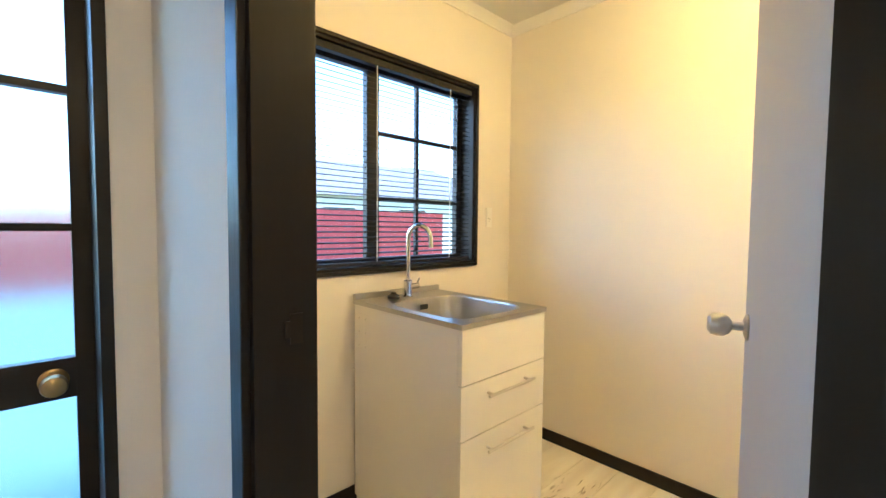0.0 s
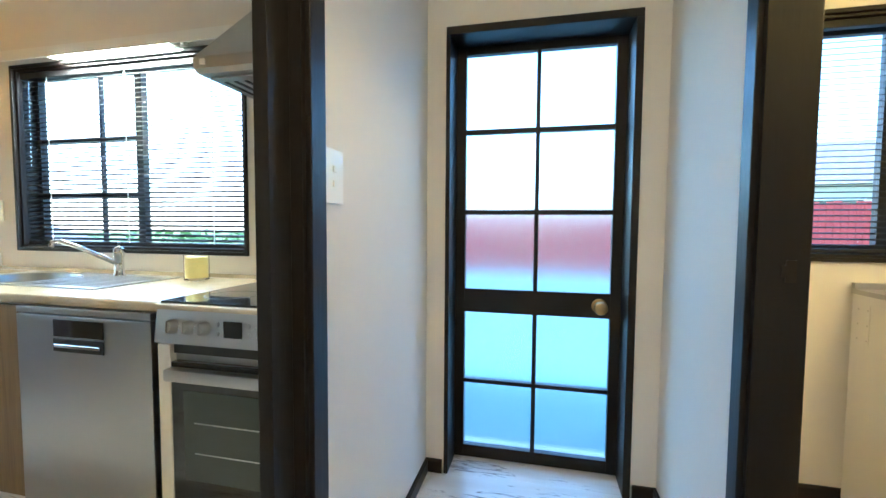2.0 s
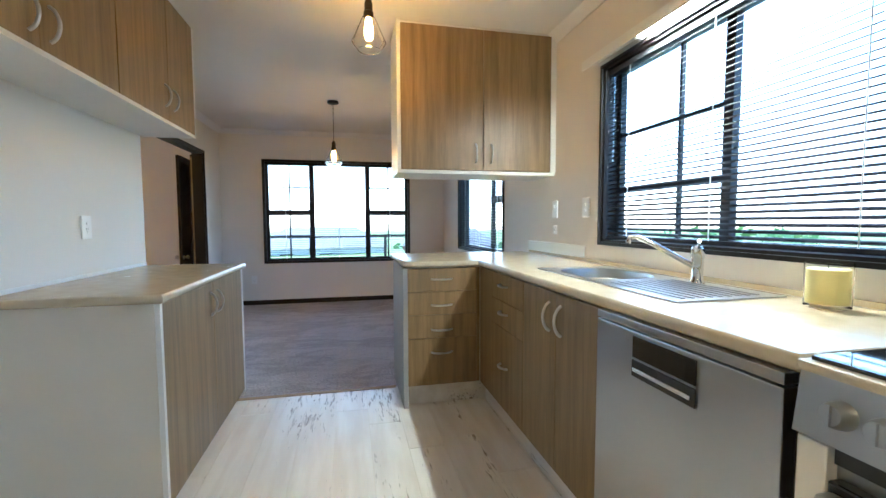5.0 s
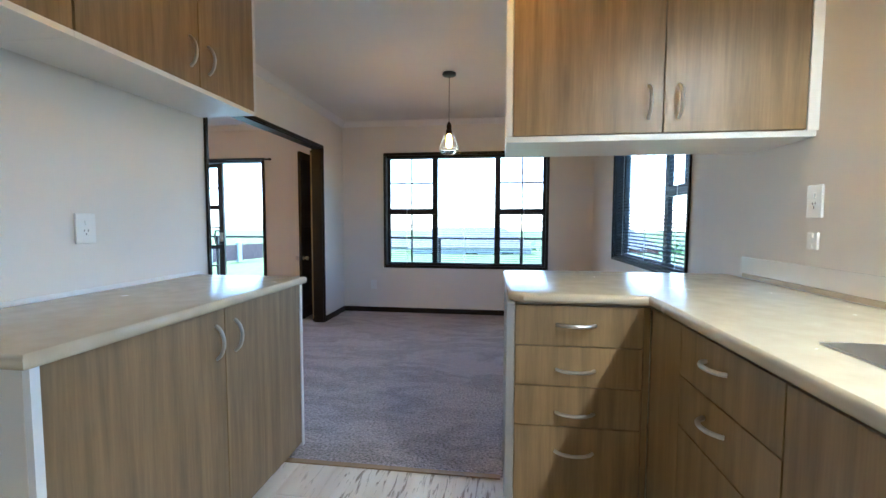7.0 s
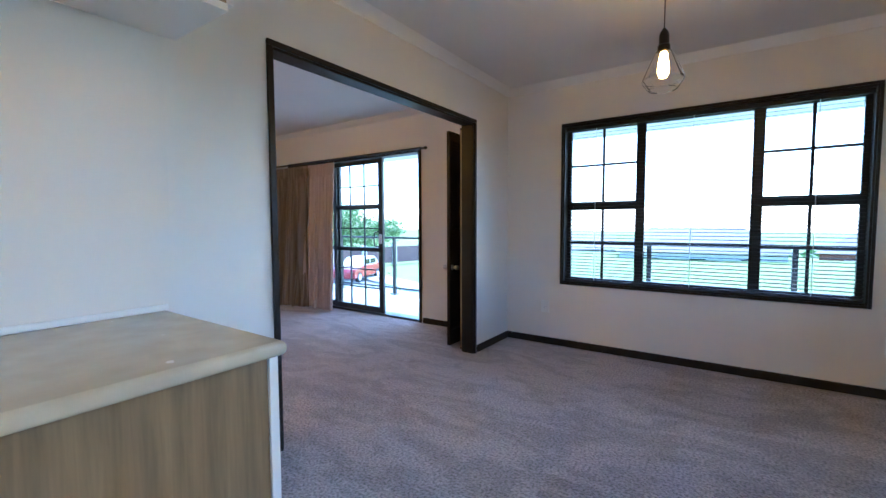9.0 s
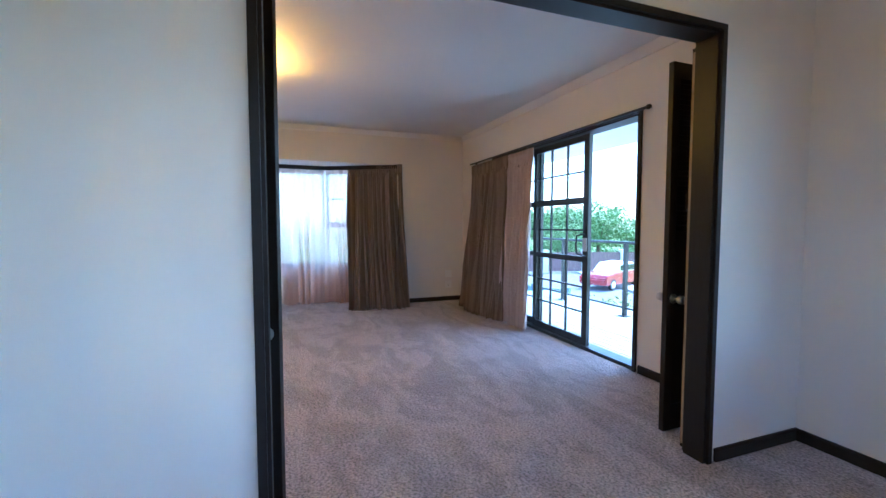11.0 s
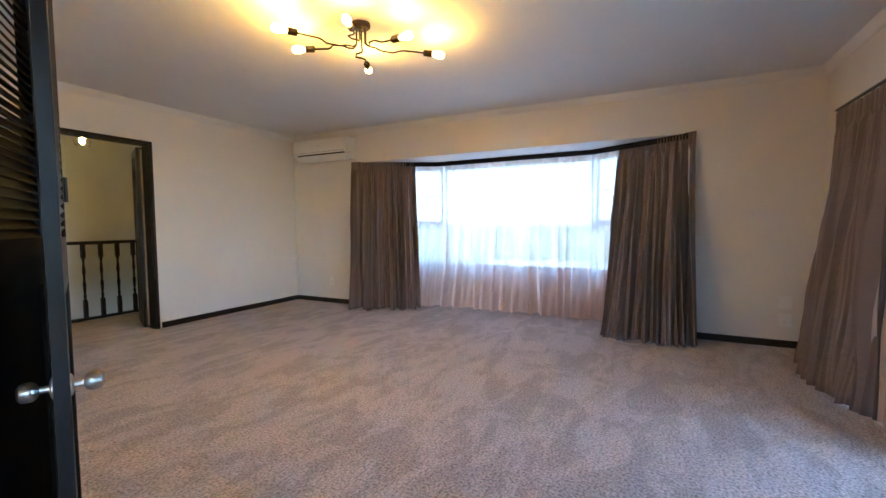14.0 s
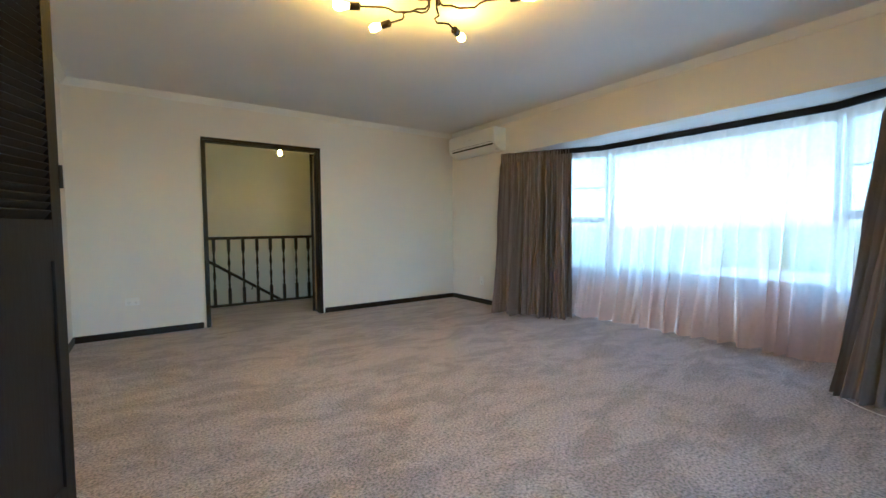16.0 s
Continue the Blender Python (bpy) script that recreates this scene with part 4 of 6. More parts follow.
# worktop left open round the sink
top = counter("worktop", [(-0.818, -0.995), (-0.212, -0.995), (-0.212, -2.915), (0.200, -2.915), (0.252, -2.965), (0.264, -3.62), (0.236, -3.65), (-0.818, -3.65)], 0.903, "mottled beige laminate worktop turning into a peninsula")
cut = new("cutter", mesh_of("cutter", boxed((-0.725, -0.385, -2.30, -1.90, 0.80, 0.97)), COUNTER))
mod = top.modifiers.new("bowl", "BOOLEAN")
mod.object, mod.solver = cut, "EXACT"
dg = bpy.context.evaluated_depsgraph_get()
done = bpy.data.meshes.new_from_object(top.evaluated_get(dg))
bpy.data.objects.remove(cut)
bm = bmesh.new()
bm.from_mesh(done)
rimless = bm.copy()
bmesh.ops.delete(bm, geom=[f for f in bm.faces if f.normal.z < 0.9], context="FACES")
bmesh.ops.delete(rimless, geom=[f for f in rimless.faces if f.normal.z >= 0.9], context="FACES")
bpy.data.objects.remove(top)
wt = thing("worktop", pose(0, -2.6, 0.903), "mottled beige laminate worktop turning into a peninsula", "worktop")
wpart("top", bm, COUNTER, wt, "", True)
wpart("rounded_edge", rimless, COUNTER, wt, "", True)
single("backsplash", boxed((-0.816, -0.806, -3.50, -0.995, 0.9045, 0.922)), COUNTER, "low beige laminate upstand behind the worktop", "upstand")
single("splash_panel", boxed((-0.8175, -0.811, -3.52, -2.70, 0.924, 0.995), bevel=0.001), GLOSSW, "glossy pale splash strip on the wall", "splashback")

s = thing("sink", pose(-0.56, -1.95, 0.9040), "stainless steel sink with bowl and ribbed drainer, set in the worktop", "sink")


def bowl_ring(bm, k, z):
    """A rounded square ring of the bowl, k times its full size."""
    out = []
    for j in range(32):
        a = 2 * math.pi * j / 32
        c, q = math.cos(a), math.sin(a)
        out.append(bm.verts.new((-0.555 + k * 0.165 * math.copysign(abs(c) ** 0.62, c), -2.10 + k * 0.195 * math.copysign(abs(q) ** 0.62, q), z)))
    return out


bm = bmesh.new()
outer = []
for j in range(32):
    a = 2 * math.pi * j / 32
    c, q = math.cos(a), math.sin(a)
    g = max(abs(c), abs(q))
    outer.append(bm.verts.new((-0.555 + 0.20 * c / g, -2.10 + (0.27 if q < 0 else 0.23) * q / g, 0.9085)))
inner = bowl_ring(bm, 1.0, 0.9085)
drip = [bm.verts.new((v.co.x, v.co.y, 0.9040)) for v in outer]
for j in range(32):
    i = (j + 1) % 32
    bm.faces.new((outer[j], outer[i], inner[i], inner[j]))
    bm.faces.new((drip[j], drip[i], outer[i], outer[j]))
box(bm, -0.755, -0.355, -1.87, -1.45, 0.9040, 0.9085)
bmesh.ops.recalc_face_normals(bm, faces=bm.faces)
wpart("rim", bm, STEEL, s)
bm = bmesh.new()
rings = [bowl_ring(bm, k, z) for k, z in ((1.0, 0.9085), (0.985, 0.9000), (0.95, 0.8180), (0.90, 0.7830), (0.78, 0.7660), (0.2, 0.7620))]
for p, q in zip(rings, rings[1:]):
    for j in range(32):
        bm.faces.new((p[j], p[(j + 1) % 32], q[(j + 1) % 32], q[j]))
bm.faces.new(rings[-1])
bmesh.ops.recalc_face_normals(bm, faces=bm.faces)
wpart("bowl", bm, STEEL, s, "deep rounded steel bowl", True)
wpart("drain", turned([(0.04, 0.7640), (0.04, 0.7670), (0.02, 0.7660)], 18, pose(-0.555, -2.10, 0)), CHROME, s)
for k in range(9):
    x = -0.68 + k * 0.034
    wpart("drainer_rib", boxed((x - 0.006, x + 0.006, -1.84, -1.48, 0.9085, 0.9125), bevel=0.0012), STEEL, s)
t = thing("kitchen_tap", pose(-0.70, -1.74, 0.904), "chrome swivel kitchen tap behind the sink", "tap")
part("base", turned([(0.026, 0), (0.026, 0.012), (0.020, 0.02), (0.020, 0.095), (0.023, 0.10), (0.023, 0.135), (0.012, 0.145)], 20), CHROME, t, smooth=True)
part("lever", piped([(0, 0, 0.14), (0.0, 0.005, 0.155), (0.03, 0.035, 0.165)], 0.007), CHROME, t, smooth=True)
part("spout", piped([(0.0, 0, 0.06), (0.05, -0.045, 0.10), (0.11, -0.105, 0.15), (0.15, -0.145, 0.175), (0.168, -0.163, 0.173), (0.173, -0.168, 0.15)], 0.0105, 10), CHROME, t, smooth=True)
c = thing("candle", pose(-0.70, -1.30, 0.904), "yellow wax candle in a clear glass tumbler", "candle")
part("wax", turned([(0.047, 0.014), (0.047, 0.105), (0.044, 0.108)], 24), WAX, c, "yellow wax", True)
part("tumbler", turned([(0.044, 0.0), (0.051, 0.004), (0.052, 0.125), (0.0495, 0.125), (0.0485, 0.012), (0.0, 0.011)], 24, cap=False), SHADEGLASS, c, "clear glass tumbler", True).visible_shadow = False
part("wick", piped([(0, 0, 0.108), (0.002, 0, 0.116)], 0.001, 5), BLACKPL, c)

# dishwasher
d = thing("dishwasher", pose(-0.5, -1.305, 0), "stainless steel dishwasher under the worktop", "dishwasher")
wpart("body", boxed((-0.80, -0.235, -1.598, -1.002, 0.05, 0.862)), BLACKPL, d)
wpart("door", boxed((-0.233, -0.199, -1.600, -1.012, 0.125, 0.838), bevel=0.003), STEEL, d)
wpart("top_strip", boxed((-0.233, -0.199, -1.600, -1.012, 0.843, 0.866), bevel=0.002), STEEL, d)
wpart("kick_plate", boxed((-0.250, -0.225, -1.598, -1.012, 0.035, 0.118), bevel=0.002), STEEL, d)
wpart("display", boxed((-0.198, -0.1955, -1.425, -1.205, 0.766, 0.826), bevel=0.001), BLACKGLASS, d, "black display window")
wpart("grip", boxed((-0.198, -0.1935, -1.425, -1.205, 0.714, 0.760), bevel=0.002), BLACKPL, d, "recessed black grip")
wpart("grip_lip", boxed((-0.1935, -0.188, -1.415, -1.215, 0.730, 0.742), bevel=0.002), CHROME, d)
for y in (-1.56, -1.05):
    wpart("foot", turned([(0.015, 0), (0.015, 0.05)], 10, pose(-0.30, y, 0)), BLACKPL, d)

# freestanding stove
d = thing("stove", pose(-0.5, -0.69, 0), "stainless steel freestanding stove with a black ceramic top", "stove")
Y0, Y1 = -0.985, -0.392
wpart("body", boxed((-0.80, -0.225, Y0, Y1, 0.02, 0.886)), STEEL, d)
wpart("cooktop", boxed((-0.79, -0.205, Y0 + 0.012, Y1 - 0.012, 0.903, 0.911)), BLACKGLASS, d, "black ceramic glass cooktop")
wpart("hob_frame", boxed((-0.80, -0.185, Y0, Y1, 0.886, 0.904), bevel=0.006), COUNTER, d, "rounded pale front lip")
bm = bmesh.new()
sec = [(-0.224, 0.773), (-0.186, 0.778), (-0.200, 0.884), (-0.224, 0.884)]
p0, p1 = [bm.verts.new((x, Y0, z)) for x, z in sec], [bm.verts.new((x, Y1, z)) for x, z in sec]
for k in range(4):
    bm.faces.new((p0[k], p0[(k + 1) % 4], p1[(k + 1) % 4], p1[k]))
bm.faces.new(p0), bm.faces.new(list(reversed(p1)))
bmesh.ops.recalc_face_normals(bm, faces=bm.faces)
cp = wpart("control_panel", bm, STEEL, d, "brushed control panel")
for y in (-0.915, -0.855, -0.797, -0.592, -0.532, -0.474):
    kb = wpart("dial", turned([(0.023, 0.0), (0.022, 0.012), (0.018, 0.026), (0.016, 0.028)], 22, Matrix.Translation((-0.193, y, 0.832)) @ pose(0, 0, 0, 0, 82, 0)), STEEL, d, "round steel control dial", True)
    wpart("pointer", boxed((-0.0165, 0.0165, -0.0035, 0.0035, 0.024, 0.033), m=Matrix.Translation((-0.193, y, 0.832)) @ pose(0, 0, 0, 0, 82, 0) @ pose(0, 0, 0, 0, 0, 4)), STEEL, kb)
wpart("display", boxed((-0.1925, -0.188, -0.725, -0.660, 0.808, 0.86), bevel=0.001), BLACKGLASS, cp, "black clock display")
for y in (-0.748, -0.638):
    for z in (0.819, 0.849):
        wpart("button", turned([(0.008, 0), (0.007, 0.006)], 12, Matrix.Translation((-0.192, y, z)) @ pose(0, 0, 0, 0, 82, 0)), STEEL, cp)
wpart("vent_gap", boxed((-0.226, -0.212, Y0 + 0.05, Y1 - 0.005, 0.74, 0.77)), BLACKPL, d)
od = wpart("oven_door", boxed((-0.224, -0.196, Y0 + 0.052, Y1 - 0.006, 0.215, 0.716), bevel=0.004), BLACKGLASS, d, "black glass oven door")
wpart("oven_window", boxed((-0.1955, -0.1935, Y0 + 0.10, Y1 - 0.05, 0.33, 0.625)), OVENGLASS, od, "grey green oven window")
for z in (0.42, 0.52):
    wpart("rack_line", boxed((-0.1932, -0.1922, Y0 + 0.14, Y1 - 0.08, z, z + 0.004)), STEEL, od)
wpart("badge", boxed((-0.1955, -0.1945, -0.73, -0.69, 0.262, 0.274)), SATIN, od)
wpart("handle", boxed((-0.196, -0.160, Y0 + 0.056, Y1 - 0.01, 0.662, 0.702), bevel=0.008), STEEL, od, "broad steel oven handle", True)
wpart("side_trim", boxed((-0.224, -0.198, Y0, Y0 + 0.048, 0.215, 0.77), bevel=0.003), CARCASS, d, "pale side strip")
wpart("storage_drawer", boxed((-0.224, -0.198, Y0, Y1, 0.03, 0.208), bevel=0.004), CARCASS, d, "pale storage drawer front")
bg_ = wpart("back_guard", boxed((-0.80, -0.725, Y0 - 0.01, Y1, 0.911, 1.038), bevel=0.006), STEEL, d, "raised vented steel back guard")
for z in (1.003, 1.016):
    for k in range(9):
        y = Y0 + 0.03 + k * 0.061
        wpart("vent_slot", boxed((-0.725, -0.7235, y, y + 0.05, z, z + 0.006)), BLACKPL, bg_)
for y, x, r in ((-0.83, -0.36, 0.09), (-0.83, -0.63, 0.075), (-0.54, -0.36, 0.075), (-0.54, -0.63, 0.09)):
    wpart("hob_ring", turned([(r, 0.9111), (r, 0.9116), (r - 0.004, 0.9116), (r - 0.004, 0.9111)], 32, pose(x, y, 0), cap=False), BLACKPL, d)

# range hood
h = thing("range_hood", pose(-0.6, -0.69, 1.70), "stainless steel range hood on the wall above the stove", "range hood")
bm = bmesh.new()
def ring(x1, y0, y1, z):
    return [bm.verts.new(c) for c in ((-0.818, y0, z), (x1, y0, z), (x1, y1, z), (-0.818, y1, z))]
rs = [ring(-0.40, -0.99, -0.39, 1.7000), ring(-0.385, -0.995, -0.385, 1.7150), ring(-0.385, -0.995, -0.385, 1.7550), ring(-0.56, -0.83, -0.55, 2.02), ring(-0.57, -0.82, -0.56, 2.396)]
for p, q in zip(rs, rs[1:]):
    for k in range(4):
        bm.faces.new((p[k], p[(k + 1) % 4], q[(k + 1) % 4], q[k]))
bm.faces.new(rs[-1]), bm.faces.new(list(reversed(rs[0])))
bmesh.ops.recalc_face_normals(bm, faces=bm.faces)
wpart("canopy", bm, STEEL, h, "tapering steel canopy and flue")
gf = wpart("filter", boxed((-0.79, -0.43, -0.96, -0.42, 1.6910, 1.6990), bevel=0.002), SATIN, h, "slotted grease filter")
for k in range(12):
    y = -0.94 + k * 0.0425
    wpart("slot", boxed((-0.76, -0.47, y, y + 0.016, 1.6895, 1.6915)), BLACKPL, gf)
wpart("switch", boxed((-0.385, -0.379, -0.965, -0.945, 1.7250, 1.7450)), PLATE, h)

# wall cupboard over the peninsula
u = unit("wall_cupboard", (-0.28, -3.28, 1.47), "oak laminate wall cupboard hung over the peninsula with two doors", "kitchen wall cupboards")
wpart("body", boxed((-0.805, 0.240, -3.46, -3.119, 1.475, 2.375)), CARCASS, u)
wpart("base_panel", boxed((-0.812, 0.264, -3.465, -3.098, 1.452, 1.474), bevel=0.002), WHITE, u, "white base panel")
wpart("end_panel", boxed((0.242, 0.264, -3.465, -3.098, 1.475, 2.398), bevel=0.002), WHITE, u, "white end panel")
wpart("top_filler", boxed((-0.805, 0.240, -3.46, -3.12, 2.376, 2.399)), WHITE, u)
wpart("side_filler", boxed((-0.818, -0.782, -3.118, -3.097, 1.475, 2.399)), WHITE, u)
wfront(u, "door", (-0.779, -0.305, -3.118, -3.099, 1.478, 2.378), face_y(-0.355, -3.099, 1.588, True), 0.12)
wfront(u, "door", (-0.301, 0.238, -3.118, -3.099, 1.478, 2.378), face_y(-0.250, -3.099, 1.588, True), 0.12)

# opposite wall: cupboards and bench, doors look along -x
u = unit("wall_cupboard", (1.69, -3.04, 1.69), "oak laminate wall cupboard above the side bench with two doors", "kitchen wall cupboards")
wpart("body", boxed((1.562, 1.848, -3.50, -2.575, 1.712, 2.398)), CARCASS, u)
wpart("base_panel", boxed((1.542, 1.848, -3.505, -2.572, 1.692, 1.711)), WHITE, u, "white base panel")
wpart("end_panel", boxed((1.542, 1.848, -3.522, -3.503, 1.712, 2.398)), WHITE, u, "white end panel")
wfront(u, "door", (1.543, 1.561, -3.502, -3.108, 1.712, 2.396), face_mx(1.543, -3.16, 1.84, True), 0.12)
wfront(u, "door", (1.543, 1.561, -3.104, -2.578, 1.712, 2.396), face_mx(1.543, -3.05, 1.84, True), 0.12)
u = unit("wall_cupboard", (1.69, -2.1, 1.69), "oak laminate wall cupboard above the side bench with two doors", "kitchen wall cupboards")
wpart("body", boxed((1.562, 1.848, -2.57, -1.63, 1.712, 2.398)), CARCASS, u)
wpart("base_panel", boxed((1.542, 1.848, -2.57, -1.63, 1.692, 1.711)), WHITE, u, "white base panel")
wfront(u, "door", (1.543, 1.561, -2.569, -2.09, 1.712, 2.396), face_mx(1.543, -2.135, 1.81, True), 0.12)
wfront(u, "door", (1.543, 1.561, -2.086, -1.632, 1.712, 2.396), face_mx(1.543, -2.035, 1.81, True), 0.12)
u = unit("bench_cabinet", (1.55, -2.82, 0), "oak laminate bench cabinet with two doors and white edged ends", "kitchen base cabinets")
wpart("body", boxed((1.297, 1.848, -3.42, -2.215, 0.02, 0.835)), CARCASS, u)
wpart("end_panel", boxed((1.272, 1.848, -3.444, -3.422, 0.0, 0.838), bevel=0.002), WHITE, u, "white end panel")
wpart("end_panel", boxed((1.292, 1.848, -2.213, -2.193, 0.0, 0.838), bevel=0.002), CARCASS, u, "cream end panel")
wpart("edge_strip", boxed((1.272, 1.291, -2.213, -2.193, 0.0, 0.838)), WHITE, u, "white edge strip")
wfront(u, "door", (1.276, 1.296, -3.420, -2.842, 0.02, 0.834), face_mx(1.276, -2.895, 0.72, True), 0.12)
wfront(u, "door", (1.276, 1.296, -2.838, -2.216, 0.02, 0.834), face_mx(1.276, -2.788, 0.72, True), 0.12)
bench = counter("bench_top", [(1.848, -2.165), (1.250, -2.165), (1.250, -3.452), (1.848, -3.452)], 0.873, "mottled beige laminate side bench top")
bm = bmesh.new()
bm.from_mesh(bench.data)
rimless = bm.copy()
bmesh.ops.delete(bm, geom=[f for f in bm.faces if f.normal.z < 0.9], context="FACES")
bmesh.ops.delete(rimless, geom=[f for f in rimless.faces if f.normal.z >= 0.9], context="FACES")
bpy.data.objects.remove(bench)
bench = thing("worktop", pose(1.55, -2.8, 0.873), "mottled beige laminate side bench top", "worktop")
wpart("top", bm, COUNTER, bench, "", True)
wpart("rounded_edge", rimless, COUNTER, bench, "", True)
single("backsplash", boxed((1.838, 1.848, -3.452, -2.165, 0.8745, 0.890)), WHITE, "thin white sealing strip behind the bench top", "upstand")


# ---- switches and sockets ----
def plate(m, label, w, h, kind):
    """A wall plate; local x along, z up, -y out of the wall."""
    o = thing("power_socket" if kind != "switch" else "light_switch", m, label, "socket" if kind != "switch" else "switch", "wall plates")
    part("plate", boxed((-w / 2, w / 2, -0.009, -0.0005, -h / 2, h / 2), bevel=0.003), PLATE, o)
    if kind == "switch":
        for k in (-1, 1):
            part("rocker", boxed((-0.008, 0.008, -0.014, -0.009, k * 0.018 - 0.008, k * 0.018 + 0.008), bevel=0.002), PLATE, o)
    else:
        for k in ((-1, 1) if w > h else (0,)):
            part("rocker", boxed((k * 0.028 - 0.006, k * 0.028 + 0.006, -0.013, -0.009, 0.012, 0.028), bevel=0.001), PLATE, o)
            for a in (-0.007, 0.007):
                part("pin_slot", boxed((k * 0.028 + a - 0.001, k * 0.028 + a + 0.001, -0.0098, -0.0088, -0.012, -0.003)), BLACKPL, o)
            part("pin_slot", boxed((k * 0.028 - 0.001, k * 0.028 + 0.001, -0.0098, -0.0088, -0.026, -0.017)), BLACKPL, o)
    return o


plate(pose(-0.82, -3.09, 1.225, 0, 0, 90), "white wall socket above the worktop", 0.072, 0.115, "socket")
plate(pose(-0.82, -3.09, 1.085, 0, 0, 90), "small white wall plate above the worktop", 0.05, 0.06, "switch")
plate(pose(-0.82, -2.70, 1.225, 0, 0, 90), "white light switch above the worktop", 0.072, 0.115, "switch")
plate(pose(-0.82, -0.985, 1.235, 0, 0, 90), "white light switch beside the kitchen window", 0.072, 0.115, "switch")
plate(pose(1.85, -2.85, 1.12, 0, 0, -90), "white double wall socket above the side bench", 0.078, 0.115, "socket")
plate(pose(1.87, -6.65, 0.352, 0, 0, 180), "white wall socket low on the dining wall", 0.075, 0.115, "socket")
plate(pose(-0.416, -6.65, 0.346, 0, 0, 180), "white aerial plate low on the dining wall under the window", 0.075, 0.115, "switch")
plate(pose(2.82, -0.58, 0.345, 0, 0, 0), "white wall socket low on the lounge wall", 0.115, 0.075, "socket")
plate(pose(6.70, -1.25, 0.31, 0, 0, -90), "white wall socket low beside the curtain", 0.072, 0.115, "socket")
plate(pose(6.70, -6.42, 0.24, 0, 0, -90), "white wall socket low in the lounge corner", 0.10, 0.11, "socket")
plate(pose(6.70, -6.42, 0.40, 0, 0, -90), "white aerial plate above a wall socket", 0.10, 0.11, "switch")
plate(pose(-1.15, 2.40, 1.30, 0, 0, 90), "white wall socket beside the laundry window", 0.05, 0.115, "socket")
plate(pose(-0.05, -0.285, 1.280, 0, 0, 180), "white light switch on the entry wall", 0.105, 0.135, "switch")

# ---- laundry ----
d = thing("laundry_tub", pose(-0.8, 1.72, 0), "gloss white laundry tub cabinet with a stainless steel basin", "laundry tub")
X0, X1, A, B = -1.135, -0.475, 1.478, 1.968
wpart("side_panel", boxed((X0, X1 - 0.02, A, A + 0.016, 0.03, 0.895)), GLOSSW, d)
wpart("side_panel", boxed((X0, X1 - 0.02, B - 0.016, B, 0.03, 0.895)), GLOSSW, d)
wpart("back_panel", boxed((X0, X0 + 0.016, A + 0.017, B - 0.017, 0.03, 0.895)), GLOSSW, d)
wpart("base_panel", boxed((X0 + 0.017, X1 - 0.02, A + 0.017, B - 0.017, 0.03, 0.05)), GLOSSW, d)
wpart("plinth", boxed((X0, X1 - 0.05, A + 0.01, B - 0.01, 0.0, 0.029)), GLOSSW, d)
wpart("top_front", boxed((X1 - 0.019, X1, A, B, 0.705, 0.895), bevel=0.002), GLOSSW, d)
wfront(d, "drawer_front", (X1 - 0.019, X1, A - 0.002, B, 0.515, 0.701), None, mat=GLOSSW)
dl = wfront(d, "drawer_front", (X1 - 0.019, X1, A - 0.002, B, 0.06, 0.511), None, mat=GLOSSW)
for z in (0.652, 0.455):
    hb = wpart("bar_handle", piped([(X1 + 0.03, A + 0.11, z), (X1 + 0.03, A + 0.38, z)], 0.006, 10), SATIN, d, "satin bar handle", True)
    for y in (A + 0.135, A + 0.355):
        wpart("stem", piped([(X1, y, z), (X1 + 0.03, y, z)], 0.005), SATIN, hb)
sp = wpart("side_cap", boxed((X0 + 0.03, X0 + 0.10, A - 0.002, A - 0.0005, 0.70, 0.86)), GLOSSW, d)
for x in (X0 + 0.04, X0 + 0.09):
    for z in (0.72, 0.78, 0.84):
        wpart("screw_cap", turned([(0.004, 0), (0.003, 0.0015)], 8, Matrix.Translation((x, A - 0.002, z)) @ pose(0, 0, 0, 90)), SATIN, sp)
cx, cy = (X0 + X1 + 0.12) / 2, (A + B) / 2


def tub_ring(bm, k, z):
    """A rounded oblong ring of the tub's basin."""
    out = []
    for j in range(32):
        t = 2 * math.pi * j / 32
        c, q = math.cos(t), math.sin(t)
        out.append(bm.verts.new((cx + k * 0.222 * math.copysign(abs(c) ** 0.42, c), cy + k * 0.205 * math.copysign(abs(q) ** 0.42, q), z)))
    return out


bm = bmesh.new()
outer = []
for j in range(32):
    t = 2 * math.pi * j / 32
    c, q = math.cos(t), math.sin(t)
    g = max(abs(c), abs(q))
    outer.append(bm.verts.new((cx + ((X1 + 0.004 - cx) if c > 0 else (cx - X0)) * c / g, cy + (B + 0.006 - cy) * q / g, 0.915)))
inner = tub_ring(bm, 1.0, 0.913)
drip = [bm.verts.new((v.co.x, v.co.y, 0.896)) for v in outer]
for j in range(32):
    i = (j + 1) % 32
    bm.faces.new((outer[j], outer[i], inner[i], inner[j]))
    bm.faces.new((drip[j], drip[i], outer[i], outer[j]))
box(bm, X0, X0 + 0.018, A - 0.006, B + 0.006, 0.915, 0.94)
bmesh.ops.recalc_face_normals(bm, faces=bm.faces)
wpart("steel_top", bm, STEEL, d, "stainless steel top")
bm = bmesh.new()
rings = [tub_ring(bm, k, z) for k, z in ((1.0, 0.913), (0.98, 0.90), (0.95, 0.75), (0.88, 0.71), (0.75, 0.695), (0.15, 0.69))]
for p, q in zip(rings, rings[1:]):
    for j in range(32):
        bm.faces.new((p[j], p[(j + 1) % 32], q[(j + 1) % 32], q[j]))
bm.faces.new(rings[-1])
bmesh.ops.recalc_face_normals(bm, faces=bm.faces)
wpart("basin", bm, STEEL, d, "deep steel basin", True)
